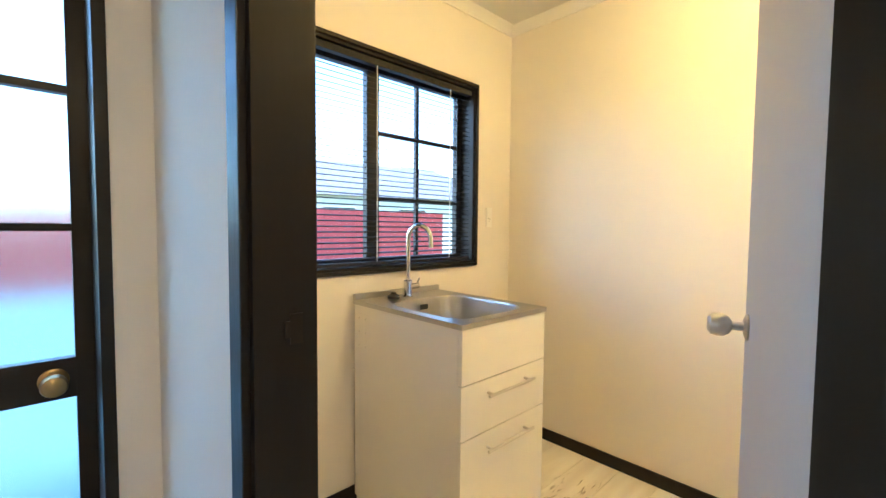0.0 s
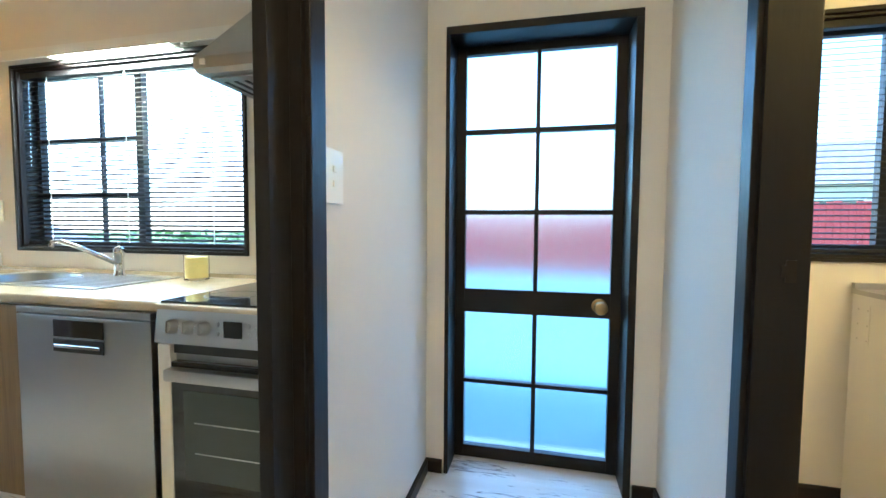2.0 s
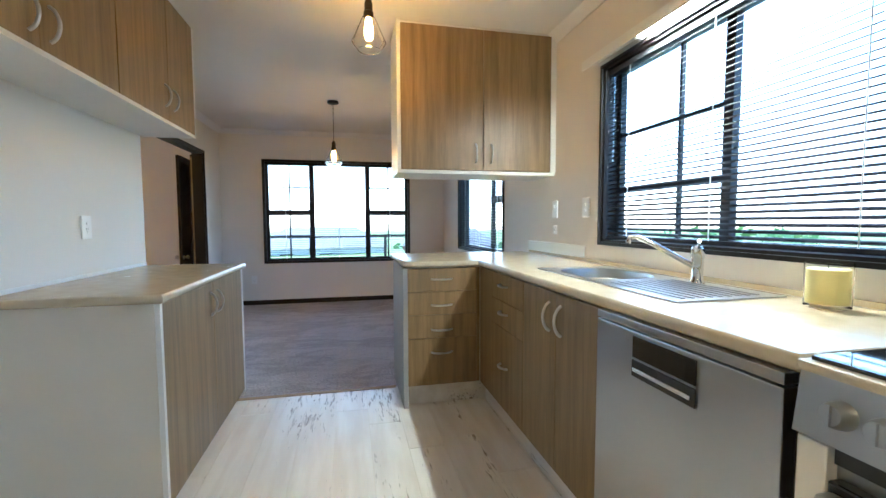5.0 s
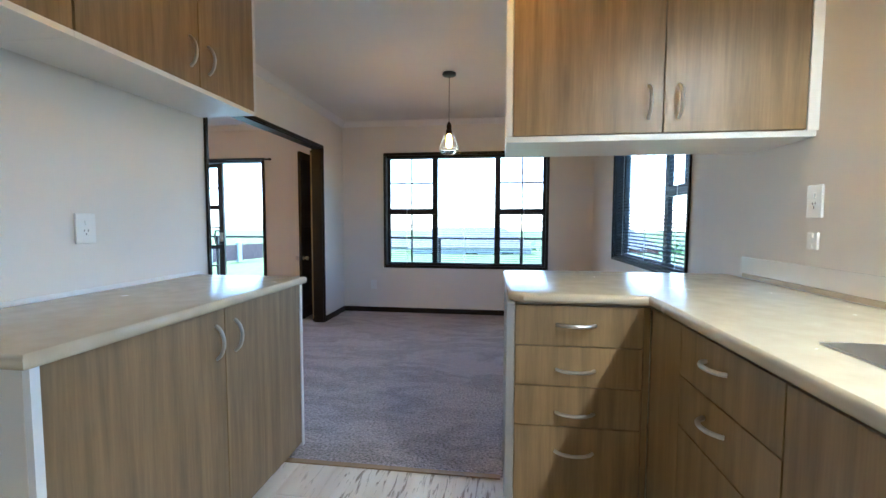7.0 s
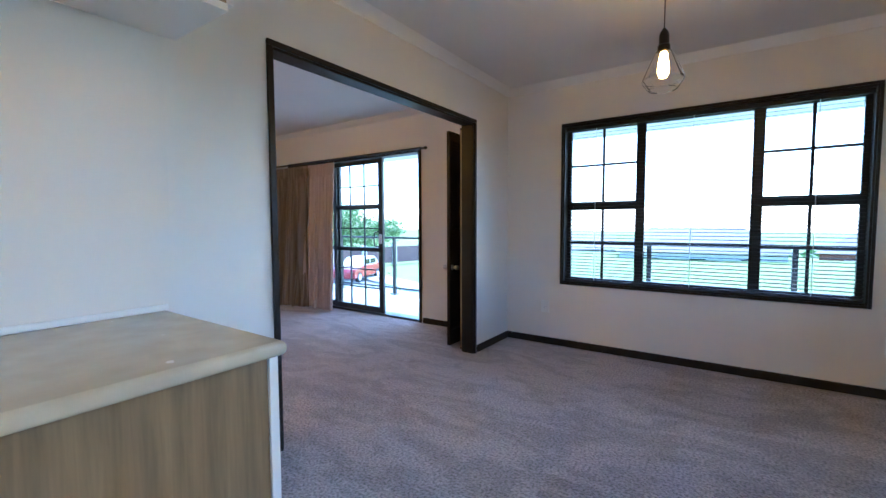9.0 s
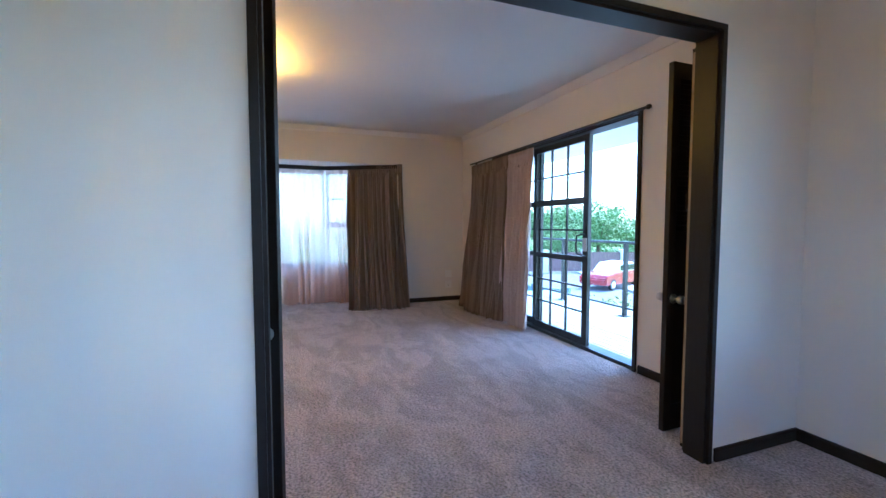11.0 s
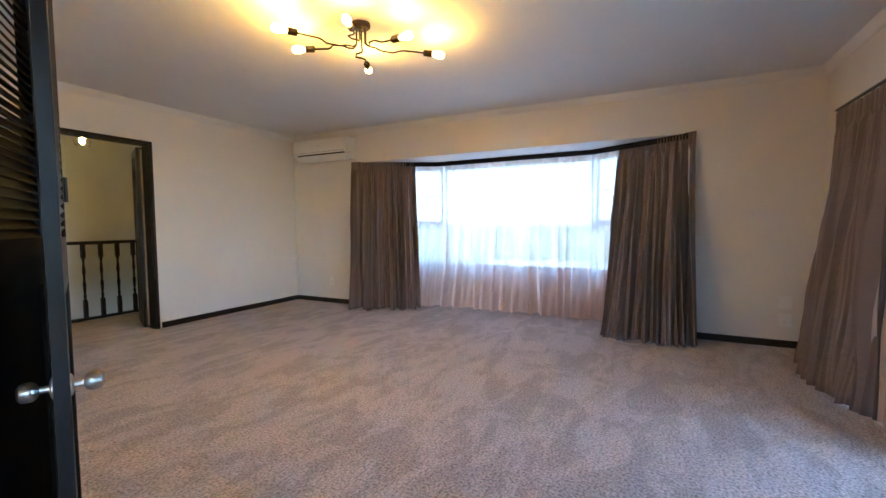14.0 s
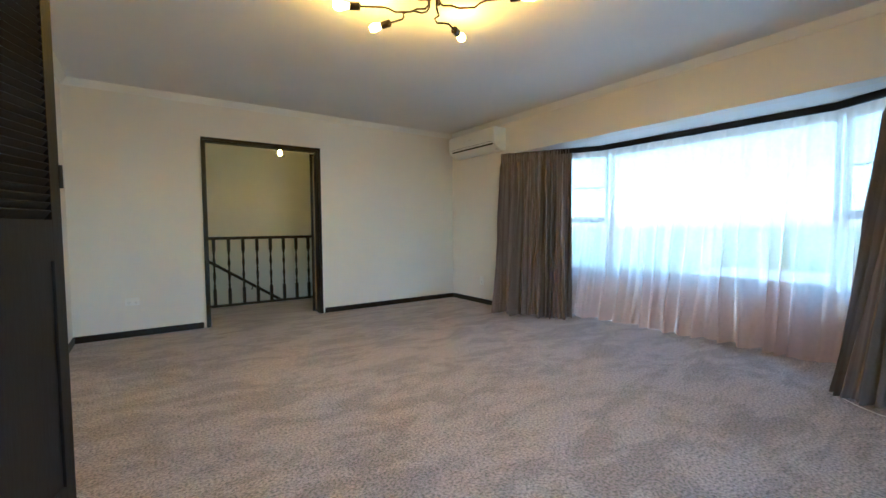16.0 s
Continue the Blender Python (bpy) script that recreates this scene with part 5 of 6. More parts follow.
wpart("overflow", boxed((X0 + 0.185, X0 + 0.192, cy - 0.02, cy + 0.02, 0.868, 0.89)), BLACKPL, d)
t = thing("laundry_tap", pose(X0 + 0.10, 1.70, 0.9155), "chrome gooseneck tap on the laundry tub", "tap")
part("base", turned([(0.024, 0), (0.024, 0.01), (0.020, 0.014), (0.020, 0.075), (0.012, 0.08)], 20), CHROME, t, smooth=True)
part("spout", piped([(0, 0, 0.06), (0, 0, 0.27)] + [(0.055 - 0.055 * math.cos(a), 0.02 * (1 - math.cos(a)), 0.27 + 0.06 * math.sin(a)) for a in (0.4, 0.8, 1.2, 1.57, 1.95, 2.35, 2.75, 3.1)] + [(0.112, 0.04, 0.23)], 0.011, 10), CHROME, t, smooth=True)
part("lever", piped([(0, 0.015, 0.045), (0.0, 0.06, 0.048)], 0.014, 12), CHROME, t, smooth=True)
part("pin", piped([(0, 0.05, 0.055), (0.01, 0.062, 0.085)], 0.004), CHROME, t)
c = single("sink_plug", turned([(0.028, 0), (0.028, 0.012), (0.012, 0.02), (0.012, 0.026)], 16, pose(X0 + 0.085, 1.63, 0.9155)), BLACKPL, "black rubber plug lying on the tub", "plug", "", True)


# ---- lamps ----
def pendant(m, drop, label):
    """Cord pendant with a faceted clear shade; origin at the ceiling."""
    p = thing("pendant_lamp", m, label, "pendant lamp", "pendant lamps")
    part("canopy", turned([(0.058, -0.001), (0.058, -0.018), (0.05, -0.024), (0.008, -0.026)], 28), BLACKPL, p, "black ceiling canopy", True)
    z = -drop
    part("cord", piped([(0, 0, -0.02), (0, 0, z + 0.25)], 0.0028, 6), BLACKPL, p)
    part("lampholder", turned([(0.006, z + 0.265), (0.016, z + 0.25), (0.021, z + 0.235), (0.021, z + 0.195), (0.026, z + 0.19), (0.026, z + 0.165), (0.020, z + 0.16)], 20), BRONZE, p, "dark bronze lampholder", True)
    part("shade", turned([(0.024, z + 0.172), (0.036, z + 0.160), (0.088, z + 0.046), (0.088, z + 0.036), (0.066, z + 0.004), (0.060, z - 0.003), (0.057, z + 0.001), (0.085, z + 0.038), (0.034, z + 0.156), (0.024, z + 0.168)], 12, cap=False), SHADEGLASS, p, "clear faceted glass shade").visible_shadow = False
    part("bulb", turned([(0.012, z + 0.165), (0.016, z + 0.145), (0.022, z + 0.11), (0.023, z + 0.075), (0.016, z + 0.052), (0.004, z + 0.047)], 16), FILAMENT, p, "glowing amber bulb", True)
    return p


pendant(pose(0.45, -2.70, 2.40), 0.365, "clear glass pendant lamp with an amber bulb over the kitchen")
pendant(pose(0.715, -5.04, 2.40), 0.668, "clear glass pendant lamp with an amber bulb over the dining floor")
h = thing("hall_pendant", pose(4.45, 0.25, 2.40), "small glass globe pendant with a lit bulb over the landing", "pendant lamp")
part("canopy", turned([(0.05, -0.001), (0.05, -0.02), (0.008, -0.024)], 20), BRASS, h)
part("rod", piped([(0, 0, -0.02), (0, 0, -0.31)], 0.005), BRASS, h)
part("globe", turned([(0.015, -0.30), (0.06, -0.315), (0.078, -0.355), (0.06, -0.40), (0.01, -0.42)], 18, cap=False), SHADEGLASS, h, "clear glass globe", True).visible_shadow = False
part("bulb", turned([(0.010, -0.31), (0.02, -0.335), (0.022, -0.36), (0.01, -0.38)], 12), HALLBULB, h, "warm lit bulb", True)

l = thing("ceiling_light", pose(4.30, -3.67, 2.40), "black six armed ceiling light with warm bulbs", "ceiling light")
part("canopy", turned([(0.06, -0.001), (0.06, -0.022), (0.05, -0.032), (0.01, -0.034)], 26), BRONZE, l, "dark bronze canopy", True)
for k, (bx, by, bz) in enumerate(((3.85, -3.41, 2.248), (4.12, -3.29, 2.246), (3.99, -3.805, 2.27), (4.64, -3.475, 2.25), (4.29, -4.03, 2.25), (4.665, -4.055, 2.262))):
    q = Vector((bx - 4.30, by + 3.67, bz - 2.40))
    flat = Vector((q.x, q.y, 0)).normalized()
    s = Vector((-flat.y, flat.x, 0)) * (0.06 if k % 2 else -0.05)
    start = flat * 0.03
    end = q - flat * 0.115
    mid = Vector((flat.x * 0.05, flat.y * 0.05, q.z))
    kink = [mid.lerp(end, f) + s * g for f, g in ((0.12, 0.1), (0.22, 0.75), (0.46, 0.95), (0.56, 0.25), (0.64, 0.0))]
    arm = part("arm", piped([(start.x, start.y, -0.03), (start.x, start.y, q.z + 0.02), tuple(mid)] + [tuple(p) for p in kink] + [tuple(end)], 0.0055, 8), BRONZE, l, "bent bronze arm", True)
    rot = flat.to_track_quat("Z", "Y").to_matrix().to_4x4()
    mm = Matrix.Translation(end) @ rot
    part("socket", turned([(0.010, -0.004), (0.021, 0.0), (0.021, 0.055), (0.017, 0.056)], 16, mm), BRONZE, arm, "dark bronze socket", True)
    part("bulb", turned([(0.012, 0.056), (0.016, 0.072), (0.023, 0.098), (0.0245, 0.116), (0.018, 0.136), (0.005, 0.143)], 16, mm), BULB, arm, "glowing warm bulb", True)

f = thing("fluorescent_light", pose(-0.77, -1.83, 2.005), "lit fluorescent tube under a narrow ledge above the kitchen window", "fluorescent light")
part("batten", boxed((-0.048, -0.022, -0.40, 0.40, -0.004, 0.021), bevel=0.003), WHITE, f, "white batten")
for y in (-0.37, 0.37):
    part("tube_holder", boxed((-0.022, 0.020, y - 0.012, y + 0.012, -0.014, 0.020), bevel=0.003), WHITE, f)
part("tube", turned([(0.013, -0.357), (0.013, 0.357)], 14, pose(0.003, 0, 0.0, -90, 0, 0)), TUBE, f, "glowing white tube", True)
single("window_shelf", boxed((-0.818, -0.745, -2.64, -1.04, 2.028, 2.040), bevel=0.002), WHITE, "narrow white ledge over the kitchen window", "shelf")
# added lip: blocks the tube from the opposite upper wall and cupboards
single("light_cutoff_lip", boxed((-0.744, -0.736, -2.64, -1.04, 1.990, 2.040), bevel=0.001), WHITE, "shallow white lip added to the window ledge to cut off tube light", "trim")
LAUNDRY = thing("laundry_ceiling_light", pose(0.50, 1.80, 2.45), "round ceiling light in the laundry", "ceiling light")
part("base", turned([(0.06, -0.001), (0.06, -0.02), (0.03, -0.03), (0.03, -0.09), (0.02, -0.095)], 26), WHITE, LAUNDRY)
part("globe", turned([(0.02, -0.095), (0.05, -0.11), (0.07, -0.14), (0.075, -0.165), (0.065, -0.20), (0.04, -0.225), (0.01, -0.235)], 24), glow("opal_globe", (1.0, 0.61, 0.19), DOME_W), LAUNDRY, "glowing opal globe", True)

# unseen lamp, added as warm fill for the corridor walls
PASSAGE = thing("corridor_fill_light", pose(1.35, 0.22, 2.40), "unseen round fill lamp added in the corridor", "ceiling light")
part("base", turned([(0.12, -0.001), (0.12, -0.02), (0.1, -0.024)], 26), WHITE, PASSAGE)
part("dome", turned([(0.11, -0.022), (0.10, -0.055), (0.07, -0.08), (0.03, -0.09)], 26), glow("corridor_fill_glow", (1.0, 0.68, 0.33), 17.0), PASSAGE, "glowing dome of the fill lamp", True)

# heat pump
h = thing("heat_pump", pose(6.70, -1.245, 2.01), "white wall mounted heat pump near the ceiling corner", "heat pump")
bm = bmesh.new()
sec = [(-0.001, 0.0), (-0.10, 0.0), (-0.185, 0.055), (-0.205, 0.10), (-0.205, 0.25), (-0.19, 0.275), (-0.001, 0.28)]
p0, p1 = [bm.verts.new((x, -0.475, z)) for x, z in sec], [bm.verts.new((x, 0.475, z)) for x, z in sec]
for k in range(len(sec)):
    bm.faces.new((p0[k], p0[(k + 1) % len(sec)], p1[(k + 1) % len(sec)], p1[k]))
bm.faces.new(p0), bm.faces.new(list(reversed(p1)))
bmesh.ops.recalc_face_normals(bm, faces=bm.faces)
bmesh.ops.bevel(bm, geom=list(bm.edges), offset=0.006, segments=2, affect="EDGES")
part("body", bm, PLATE, h, "white plastic body", True)
part("air_vane", boxed((-0.17, -0.105, -0.40, 0.40, 0.012, 0.018), m=Matrix.Translation((0, 0, 0)) @ pose(-0.02, 0, -0.055, 0, 33, 0)), PLATE, h)
part("outlet_slot", boxed((-0.196, -0.180, -0.44, 0.40, 0.060, 0.078)), BLACKPL, h, "dark air outlet slot")
part("panel_seam", boxed((-0.2065, -0.2045, -0.437, 0.437, 0.098, 0.101)), BLACKPL, h)
part("badge", boxed((-0.2065, -0.205, -0.03, 0.03, 0.18, 0.186)), SATIN, h)


# ---- curtains ----
def curtain(name, pts, z0, z1, folds, amp, material, label, seed, foot=None, thick=True):
    """Gathered cloth along a path: pencil pleats above, deeper uneven folds below."""
    rng = random.Random(seed)
    pts = [Vector((*p, 0)) for p in pts]
    feet = [Vector((*p, 0)) for p in (foot or [])] or pts
    total = sum((b - a).length for a, b in zip(pts, pts[1:]))

    def along(line, s):
        seg = [(b - a).length for a, b in zip(line, line[1:])]
        d = s * sum(seg)
        k = 0
        while k < len(seg) - 1 and d > seg[k]:
            d -= seg[k]
            k += 1
        tan = (line[k + 1] - line[k]).normalized()
        return line[k] + tan * d, Vector((-tan.y, tan.x, 0))

    cols, rows = folds * 16, 34
    ph = [rng.uniform(-0.9, 0.9) for _ in range(folds + 2)]
    am = [rng.uniform(0.55, 1.3) for _ in range(folds + 2)]
    bm = bmesh.new()
    uvl = bm.loops.layers.uv.new("UVMap")
    g = []
    for i in range(cols + 1):
        s = i / cols
        (hi, n0), (lo, n1) = along(pts, s), along(feet, s)
        f = s * folds
        j = int(f)
        mixp = ph[j] * (1 - (f - j)) + ph[j + 1] * (f - j)
        mixa = am[j] * (1 - (f - j)) + am[j + 1] * (f - j)
        col = []
        for r in range(rows + 1):
            w = r / rows
            top = 1 - w
            a = amp * (0.28 + 0.72 * min(1, w * 2.2)) * (mixa if w > 0.08 else 1.0)
            off = a * math.sin(2 * math.pi * (f + mixp * (0.25 + 0.75 * w))) + 0.25 * a * math.sin(4 * math.pi * f + 3 * w + mixp)
            ease = w ** 1.6
            nrm = n0.lerp(n1, ease).normalized()
            z = z1 + (z0 - z1) * w
            wob = 0.046 * min(1.0, 0.25 + w * 1.5) * noise.noise((s * folds * 1.1 + seed, w * 2.0, 0.5)) + 0.016 * min(1.0, w * 3) * noise.noise((s * folds * 3.1 + seed, w * 4.5, 2.5)) + 0.004 * noise.noise((s * folds * 6 + seed, w * 16, 4.5))
            if w < 0.06 and thick:
                off = 0.011 * math.sin(6 * math.pi * f)
            p = hi.lerp(lo, ease) + nrm * (off + wob)
            col.append(bm.verts.new((p.x, p.y, z + (0.008 * math.sin(f * 5.0 + seed) if r == rows else 0))))
        g.append(col)
    for i in range(cols):
        for r in range(rows):
            fc = bm.faces.new((g[i][r], g[i][r + 1], g[i + 1][r + 1], g[i + 1][r]))
            for lp, (ii, rr) in zip(fc.loops, ((i, r), (i, r + 1), (i + 1, r + 1), (i + 1, r))):
                lp[uvl].uv = (ii / cols * total * 2.4, rr / rows * 2)
    me = mesh_of("cloth", bm, material, True)
    ob = thing(name, pose(0, 0, 0), label, "curtain", "curtains")
    c = new("cloth", me)
    c.parent = ob
    if thick:
        md = c.modifiers.new("thickness", "SOLIDIFY")
        md.thickness = 0.003
    return ob


curtain("curtain", [(6.65, -1.68), (6.72, -1.86), (6.88, -2.16), (7.06, -2.45)], 0.005, 1.962, 9, 0.078, CURTAIN, "heavy taupe striped curtain gathered beside the bay", 3, [(6.46, -1.80), (6.50, -2.10), (6.66, -2.40), (6.86, -2.62)])
curtain("curtain", [(7.06, -5.02), (6.88, -5.32), (6.72, -5.58), (6.65, -5.71)], 0.005, 1.962, 9, 0.080, CURTAIN, "heavy taupe striped curtain gathered beside the bay", 8, [(6.44, -4.93), (6.34, -5.16), (6.33, -5.48), (6.37, -5.74)])
curtain("curtain", [(6.22, -6.57), (5.20, -6.57)], 0.005, 1.915, 13, 0.066, CURTAIN, "heavy taupe striped curtain drawn back beside the sliding door", 5, [(6.20, -6.45), (5.70, -6.38), (5.15, -6.48)])
curtain("curtain", [(5.28, -6.585), (4.68, -6.575)], 0.005, 1.915, 8, 0.034, LINING, "pale pinkish curtain lining beside the sliding door", 6, [(5.25, -6.50), (4.67, -6.53)])
curtain("sheer_curtain", [(7.06, -2.26), (7.26, -2.76), (7.27, -3.7), (7.26, -4.66), (7.06, -5.18)], 0.006, 1.912, 17, 0.055, SHEER, "sheer pale voile hanging across the bay to the floor", 11, [(6.96, -2.20), (7.08, -2.80), (7.10, -3.7), (7.08, -4.64), (6.96, -5.22)], False)
r = thing("curtain_rod", pose(3.25, -6.60, 1.955), "black curtain rod over the sliding door", "curtain rod")
part("rod", piped([(0, 0, 0), (3.06, 0, 0)], 0.011, 10), BLACKALU, r)
part("finial", turned([(0.011, 0.0), (0.019, 0.01), (0.015, 0.03), (0.004, 0.04)], 14, pose(0, 0, 0, 0, -90, 0)), BLACKALU, r)
for x in (0.12, 1.6, 2.95):
    part("bracket", boxed((x - 0.008, x + 0.008, -0.049, -0.006, -0.01, 0.01)), BLACKALU, r)
cord = single("loose_string", piped([(6.350, -4.99, 0.004), (6.260, -5.08, 0.006), (6.205, -5.18, 0.004), (6.220, -5.25, 0.005), (6.270, -5.30, 0.004)], 0.0025, 6), PLATE, "thin pale string lying on the carpet beside the curtain", "string")


# ---- outside ----
def leafy(name, centre, size, n, leaf, material, seed):
    """Many small leaf blades scattered in uneven clumps."""
    rng = random.Random(seed)
    clumps = [(Vector((rng.gauss(0, 0.45) * size[0], rng.gauss(0, 0.45) * size[1], rng.gauss(0, 0.42) * size[2])), rng.uniform(0.22, 0.5)) for _ in range(26)]
    vs, fs = [], []
    for _ in range(n):
        c, r = rng.choice(clumps)
        p = Vector(centre) + c + Vector((rng.gauss(0, r) * size[0] * 0.6, rng.gauss(0, r) * size[1] * 0.6, rng.gauss(0, r) * size[2] * 0.55))
        a, b = Vector((rng.uniform(-1, 1), rng.uniform(-1, 1), rng.uniform(-0.6, 0.6))).normalized(), Vector((rng.uniform(-1, 1), rng.uniform(-1, 1), rng.uniform(-1, 1)))
        b = (b - a * b.dot(a)).normalized()
        s = leaf * rng.uniform(0.6, 1.3)
        k = len(vs)
        vs += [tuple(p - a * s), tuple(p + b * s * 0.45), tuple(p + a * s), tuple(p - b * s * 0.45)]
        fs.append((k, k + 1, k + 2, k + 3))
    me = bpy.data.meshes.new(name)
    me.from_pydata(vs, [], fs)
    me.materials.append(material)
    return me


def tree(x, y, z, h, r, seed, material=None, label="broad green garden tree"):
    rng = random.Random(seed)
    t = thing("tree", pose(x, y, z), label, "tree", "garden trees")
    bm = pipe(bmesh.new(), [(0, 0, -0.1), (0.05, 0.02, h * 0.25), (-0.03, 0.05, h * 0.5)], 0.10 + h * 0.02, 8)
    for k in range(5):
        a = k * 1.3 + rng.random()
        pipe(bm, [(0, 0.02, h * 0.35), (math.cos(a) * r * 0.35, math.sin(a) * r * 0.35, h * 0.6), (math.cos(a) * r * 0.6, math.sin(a) * r * 0.6, h * 0.8)], 0.045, 6)
    bmesh.ops.recalc_face_normals(bm, faces=bm.faces)
    part("trunk", bm, BARK, t)
    c = new("crown", leafy("crown", (0, 0, h * 0.68), (r, r, h * 0.34), 5200, 0.035 * r + 0.05, material or LEAF, seed))
    c.parent = t
    return t


for k, (x, y, z, h, r) in enumerate(((36, -27, -2.5, 5.0, 3.0), (38, -31, -2.5, 5.4, 3.6), (32, -31, -2.5, 4.6, 2.8), (44, -38, -3, 6.0, 4.2), (33, -36, -2.5, 4.2, 2.8), (31.0, -26.5, -2.5, 3.8, 1.9))):
    tree(x, y, z, h, r, 20 + k)
bush = thing("garden_bush", pose(9.7, -13.0, -2.9), "yellow green garden bush below the deck", "bush")
c = new("foliage", leafy("foliage", (0, 0, 1.3), (1.1, 0.8, 0.8), 2400, 0.07, LEAF2, 77))
c.parent = bush
part("stem", piped([(0, 0, -0.05), (0.1, 0, 1.2)], 0.06), BARK, bush)
woods = tagged(new("far_woods", leafy("far_woods", (5, -150, -14), (150, 22, 4.5), 9000, 2.2, LEAF, 5)), "distant band of trees on the hills", "woods", "", "stuff")
woods = tagged(new("far_woods", leafy("far_woods", (-95, -120, -9), (60, 30, 4.5), 4000, 2.0, LEAF, 6)), "distant band of trees on the hills", "woods", "", "stuff")


def house(x, y, z, w, d, h, turn, wallm, label):
    o = thing("house", pose(x, y, z, 0, 0, turn), label, "house", "neighbouring houses")
    wl = part("wall", boxed((-w / 2, w / 2, -d / 2, d / 2, -1.5, h)), wallm, o)
    bm = bmesh.new()
    e = 0.5
    v = [bm.verts.new(c) for c in ((-w / 2 - e, -d / 2 - e, h), (w / 2 + e, -d / 2 - e, h), (w / 2 + e, d / 2 + e, h), (-w / 2 - e, d / 2 + e, h), (-w / 2 + d * 0.3, 0, h + d * 0.26), (w / 2 - d * 0.3, 0, h + d * 0.26))]
    for f in ((0, 1, 5, 4), (1, 2, 5), (2, 3, 4, 5), (3, 0, 4), (3, 2, 1, 0)):
        bm.faces.new([v[k] for k in f])
    bmesh.ops.recalc_face_normals(bm, faces=bm.faces)
    part("roof", bm, ROOFM, o)
    for k in range(3):
        for s in (-1, 1):
            u = (k - 1) * w * 0.3
            wi = part("window", boxed((u - 0.7, u + 0.7, s * d / 2 - 0.03, s * d / 2 + 0.03, 0.9, 2.1)), BLACKGLASS, o, "dark window pane")
            part("frame", boxed((u - 0.76, u + 0.76, s * d / 2 - 0.045, s * d / 2 + 0.045, 0.84, 0.9), (u - 0.76, u + 0.76, s * d / 2 - 0.045, s * d / 2 + 0.045, 2.1, 2.16)), SOFFIT, wi)
    return o


house(4, -55, -4.5, 14, 9, 2.7, 8, CLAD, "pale clad house with a grey roof down the slope")
house(-14, -62, -4.8, 13, 9, 2.7, -14, BRICKM, "brick house with a grey roof down the slope")
house(22, -70, -5.5, 15, 9, 2.7, 20, CLAD, "pale clad house with a grey roof down the slope")
house(-30, -48, -4.2, 13, 9, 2.7, 30, CLAD, "pale clad house with a grey roof down the slope")
house(-19, 14, 0.0, 12, 8, 2.6, 80, CLAD, "pale neighbouring house with a grey roof behind the red fence")

fence = thing("timber_fence", pose(-10.9, 0, -0.12), "red stained timber paling fence across the yard", "fence")
pal = mesh_of("paling", boxed((-0.012, 0.012, -0.072, 0.072, 0.0, 1.9), bevel=0.003), REDFENCE)
for k in range(104):
    o = new("paling", pal)
    o.parent = fence
    o.location = (0, -4.2 + 0.15 * k, 0.03 * math.sin(k * 1.7))
for z in (0.35, 1.55):
    part("rail", boxed((-0.06, -0.014, -4.3, 11.3, z, z + 0.09)), REDFENCE, fence)
fence = thing("boundary_fence", Matrix.Translation((26.6, -25.0, -2.45)) @ pose(0, 0, 0, 0, 0, -105), "brown panel fence with pale pillars beyond the street", "fence")
for k in range(3, 11):
    x = -18 + k * 3.0
    part("pillar", boxed((x - 0.2, x + 0.2, -0.2, 0.2, 0, 1.75), bevel=0.02), CLAD, fence)
    part("panel", boxed((x + 0.21, x + 2.79, -0.03, 0.03, 0.15, 1.55)), BROWNFENCE, fence)

# panel fence on the near side of the street
fence = thing("street_fence", Matrix.Translation((17.9, -12.05, -2.55)) @ pose(0, 0, 0, 0, 0, -158), "blue grey panel fence with flat posts below the deck", "fence")
for k in range(4):
    x = k * 1.55
    p = part("post", boxed((x - 0.06, x + 0.06, -0.06, 0.06, 0, 1.36), bevel=0.01), SLATE, fence)
    part("cap", boxed((x - 0.08, x + 0.08, -0.08, 0.08, 1.361, 1.39), bevel=0.008), SLATE, p)
    if k < 3:
        for z0, z1 in ((0.08, 0.46), (0.475, 0.855), (0.87, 1.25)):
            part("panel", boxed((x + 0.065, x + 1.485, -0.02, 0.02, z0, z1), bevel=0.004), SLATE, fence)
        part("top_rail", boxed((x + 0.065, x + 1.485, -0.045, 0.045, 1.26, 1.30), bevel=0.005), SLATE, fence)

# parked car across the street
car = thing("car", Matrix.Translation((20.0, -21.6, -2.40)) @ pose(0, 0, 0, 0, 0, 109), "red parked hatchback, cabin coloured as sunlit, across the street", "car")
sec = [(-2.05, 0.28), (2.0, 0.28), (2.05, 0.62), (1.85, 0.82), (0.95, 0.92), (-1.75, 0.95), (-2.05, 0.85)]
# cabin gets a pale colour for the sky glare on roof and glass
cab = [(0.95, 0.92), (0.25, 1.38), (-1.15, 1.42), (-1.75, 0.95)]
for name, poly, w, mat, label in (("body", sec, 0.82, CARRED, "red painted body"), ("cabin", cab, 0.68, SOFFIT, "cabin coloured pale for sky glare")):
    bm = bmesh.new()
    a, b = [bm.verts.new((x, -w, z)) for x, z in poly], [bm.verts.new((x, w, z)) for x, z in poly]
    for k in range(len(poly)):
        bm.faces.new((a[k], a[(k + 1) % len(poly)], b[(k + 1) % len(poly)], b[k]))
    bm.faces.new(a), bm.faces.new(list(reversed(b)))
    bmesh.ops.recalc_face_normals(bm, faces=bm.faces)
    bmesh.ops.bevel(bm, geom=list(bm.edges), offset=0.05, segments=2, affect="EDGES")
    part(name, bm, mat, car, label, True)
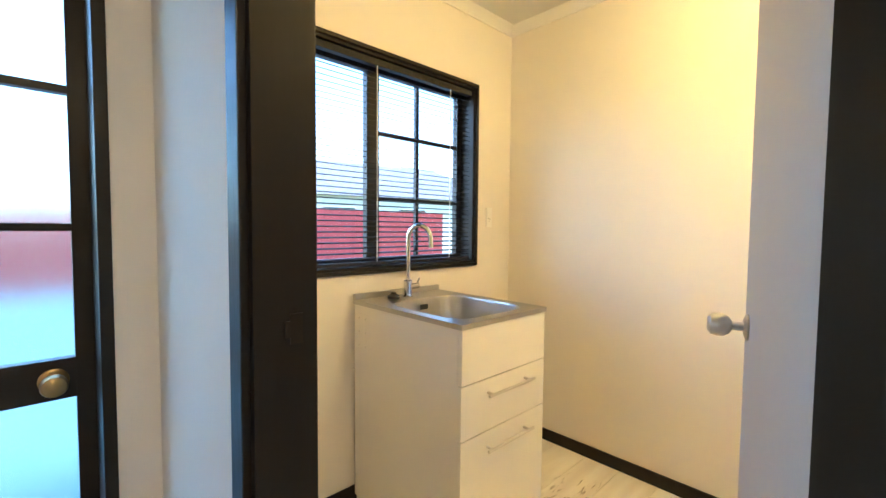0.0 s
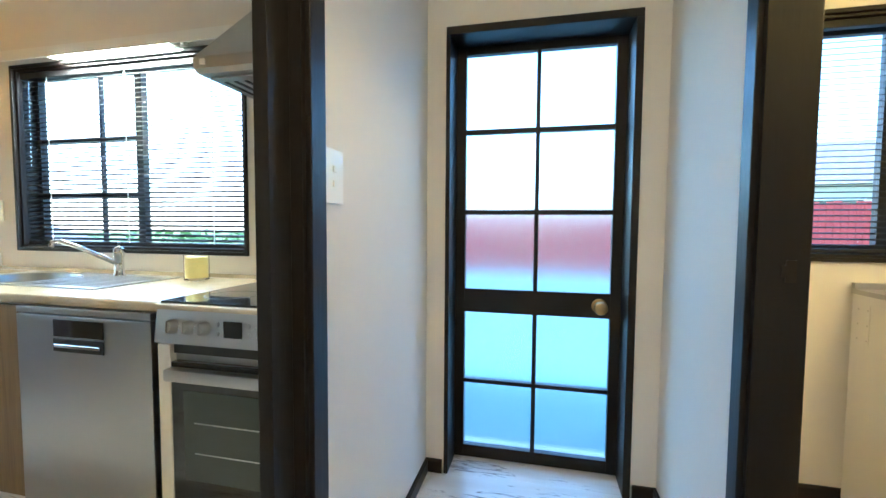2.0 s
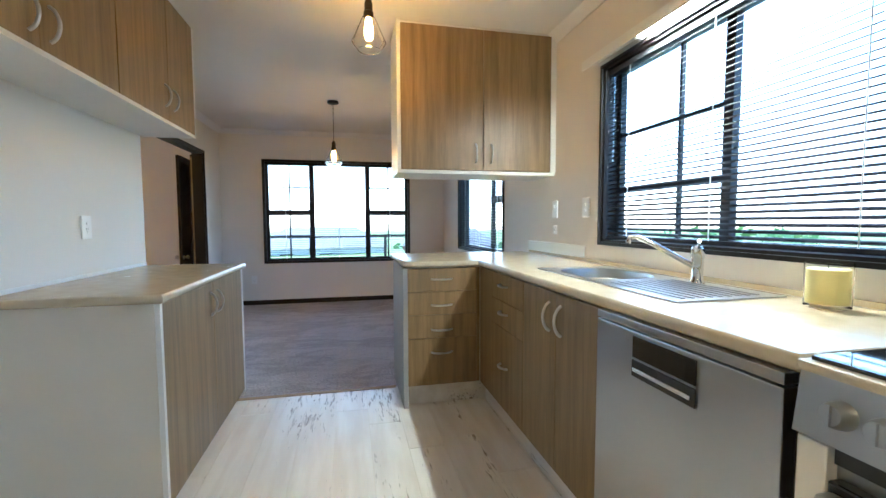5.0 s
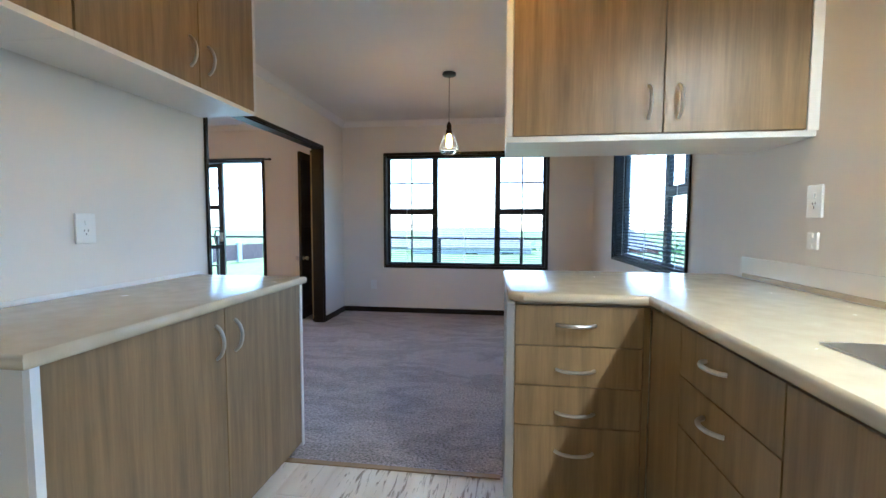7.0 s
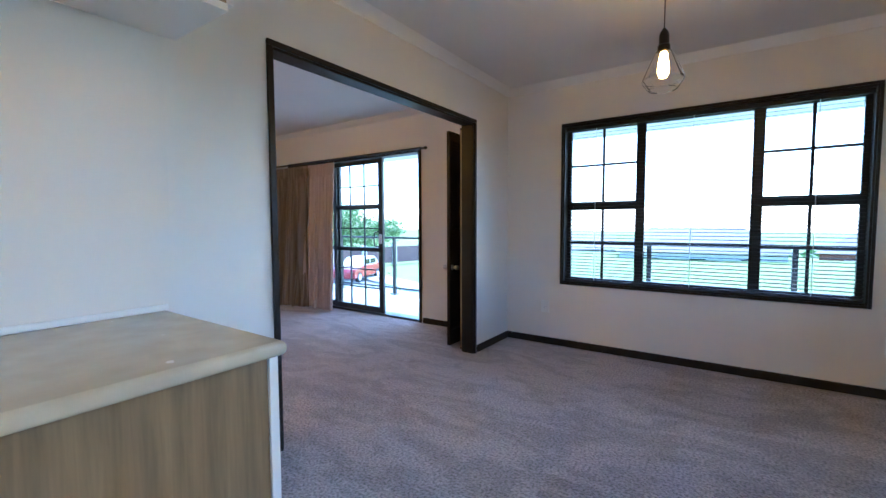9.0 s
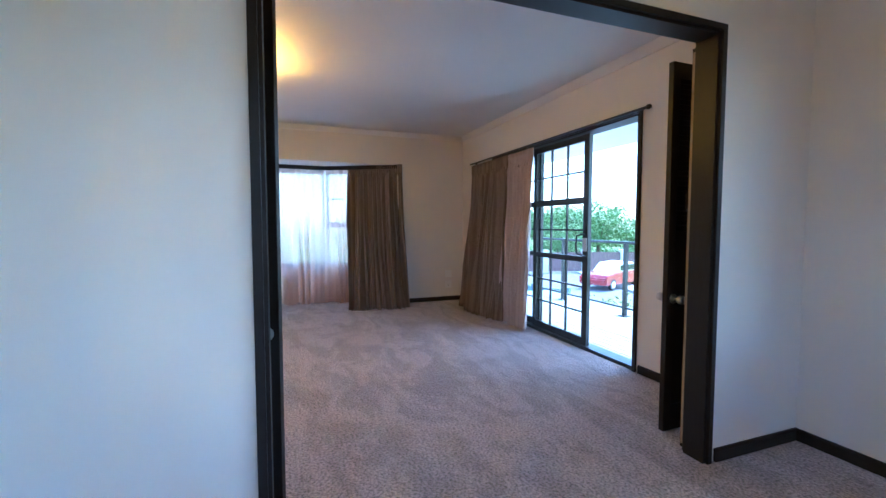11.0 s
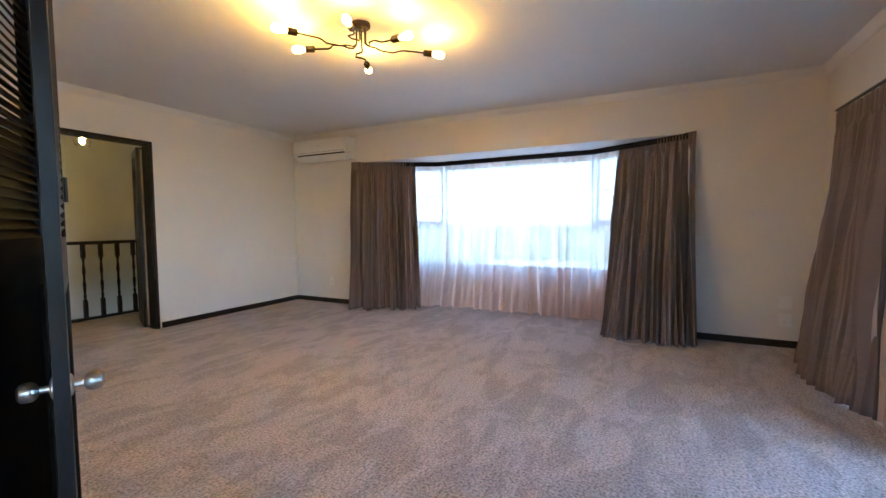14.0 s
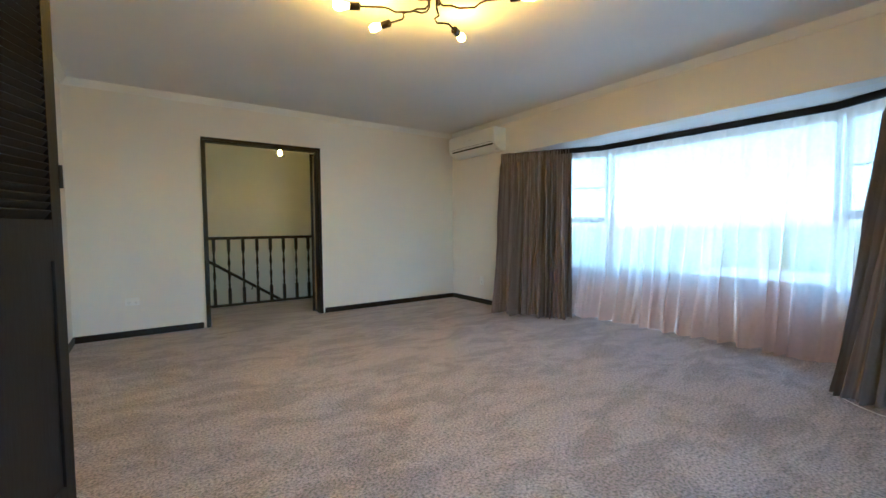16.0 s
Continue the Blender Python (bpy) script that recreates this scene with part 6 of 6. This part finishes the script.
for s in (-1, 1):
    part("side_window", boxed((-0.35, 0.35, s * 0.684 - 0.006, s * 0.684 + 0.006, 0.99, 1.30)), BLACKGLASS, car)
    part("side_window", boxed((-1.2, -0.45, s * 0.684 - 0.006, s * 0.684 + 0.006, 0.99, 1.30)), BLACKGLASS, car)
    part("headlight", boxed((1.93, 2.06, s * 0.62 - 0.16, s * 0.62 + 0.16, 0.60, 0.73), bevel=0.02), SHADEGLASS, car)
    for x in (-1.25, 1.3):
        wh = part("wheel", turned([(0.2, -0.09), (0.30, -0.09), (0.31, 0.0), (0.30, 0.09), (0.2, 0.09)], 20, Matrix.Translation((x, s * 0.74, 0.31)) @ pose(0, 0, 0, 90)), RUBBER, car, "black tyre", True)
        part("rim", turned([(0.19, -0.1), (0.05, -0.11), (0.05, 0.11), (0.19, 0.1)], 16, Matrix.Translation((x, s * 0.74, 0.31)) @ pose(0, 0, 0, 90)), PLATE, wh, "pale wheel cover", True)


# ---- pieces of floors and deck ----
def planks(parent, x0, x1, y0, y1, w, lengths, seed, material, z0=-0.003, z1=0.0, along="y", gap=0.0012):
    """Boards laid in staggered rows; alike boards share a mesh."""
    rng = random.Random(seed)
    cache = {}
    a0, a1, b0, b1 = (x0, x1, y0, y1) if along == "y" else (y0, y1, x0, x1)
    a = a0
    while a < a1 - 0.01:
        aw = min(w, a1 - a)
        b = b0 - rng.random() * lengths
        while b < b1 - 0.01:
            s, e = max(b, b0), min(b + lengths, b1)
            if e - s > 0.02:
                key = (round(aw, 3), round(e - s, 3))
                if key not in cache:
                    q = (gap, key[0] - gap, gap, key[1] - gap, z0, z1)
                    cache[key] = mesh_of("plank", boxed(q if along == "y" else (q[2], q[3], q[0], q[1], z0, z1)), material)
                o = new("plank", cache[key])
                o.parent = parent
                o.location = (a, s, 0) if along == "y" else (s, a, 0)
            b += lengths
        a += w


planks(FLOOR_K, -0.82, 1.85, -3.29, -0.33, 0.185, 1.5, 1, VINYL)
planks(FLOOR_C, -1.165, 1.95, -0.33, 0.77, 0.185, 1.5, 2, VINYL)
planks(FLOOR_L, -1.15, 0.95, 0.77, 2.60, 0.185, 1.5, 3, VINYL)
planks(deck, -1.5, 7.6, -8.75, -6.80, 0.095, 4.6, 4, DECKM, -0.128, -0.10, "x", 0.003)
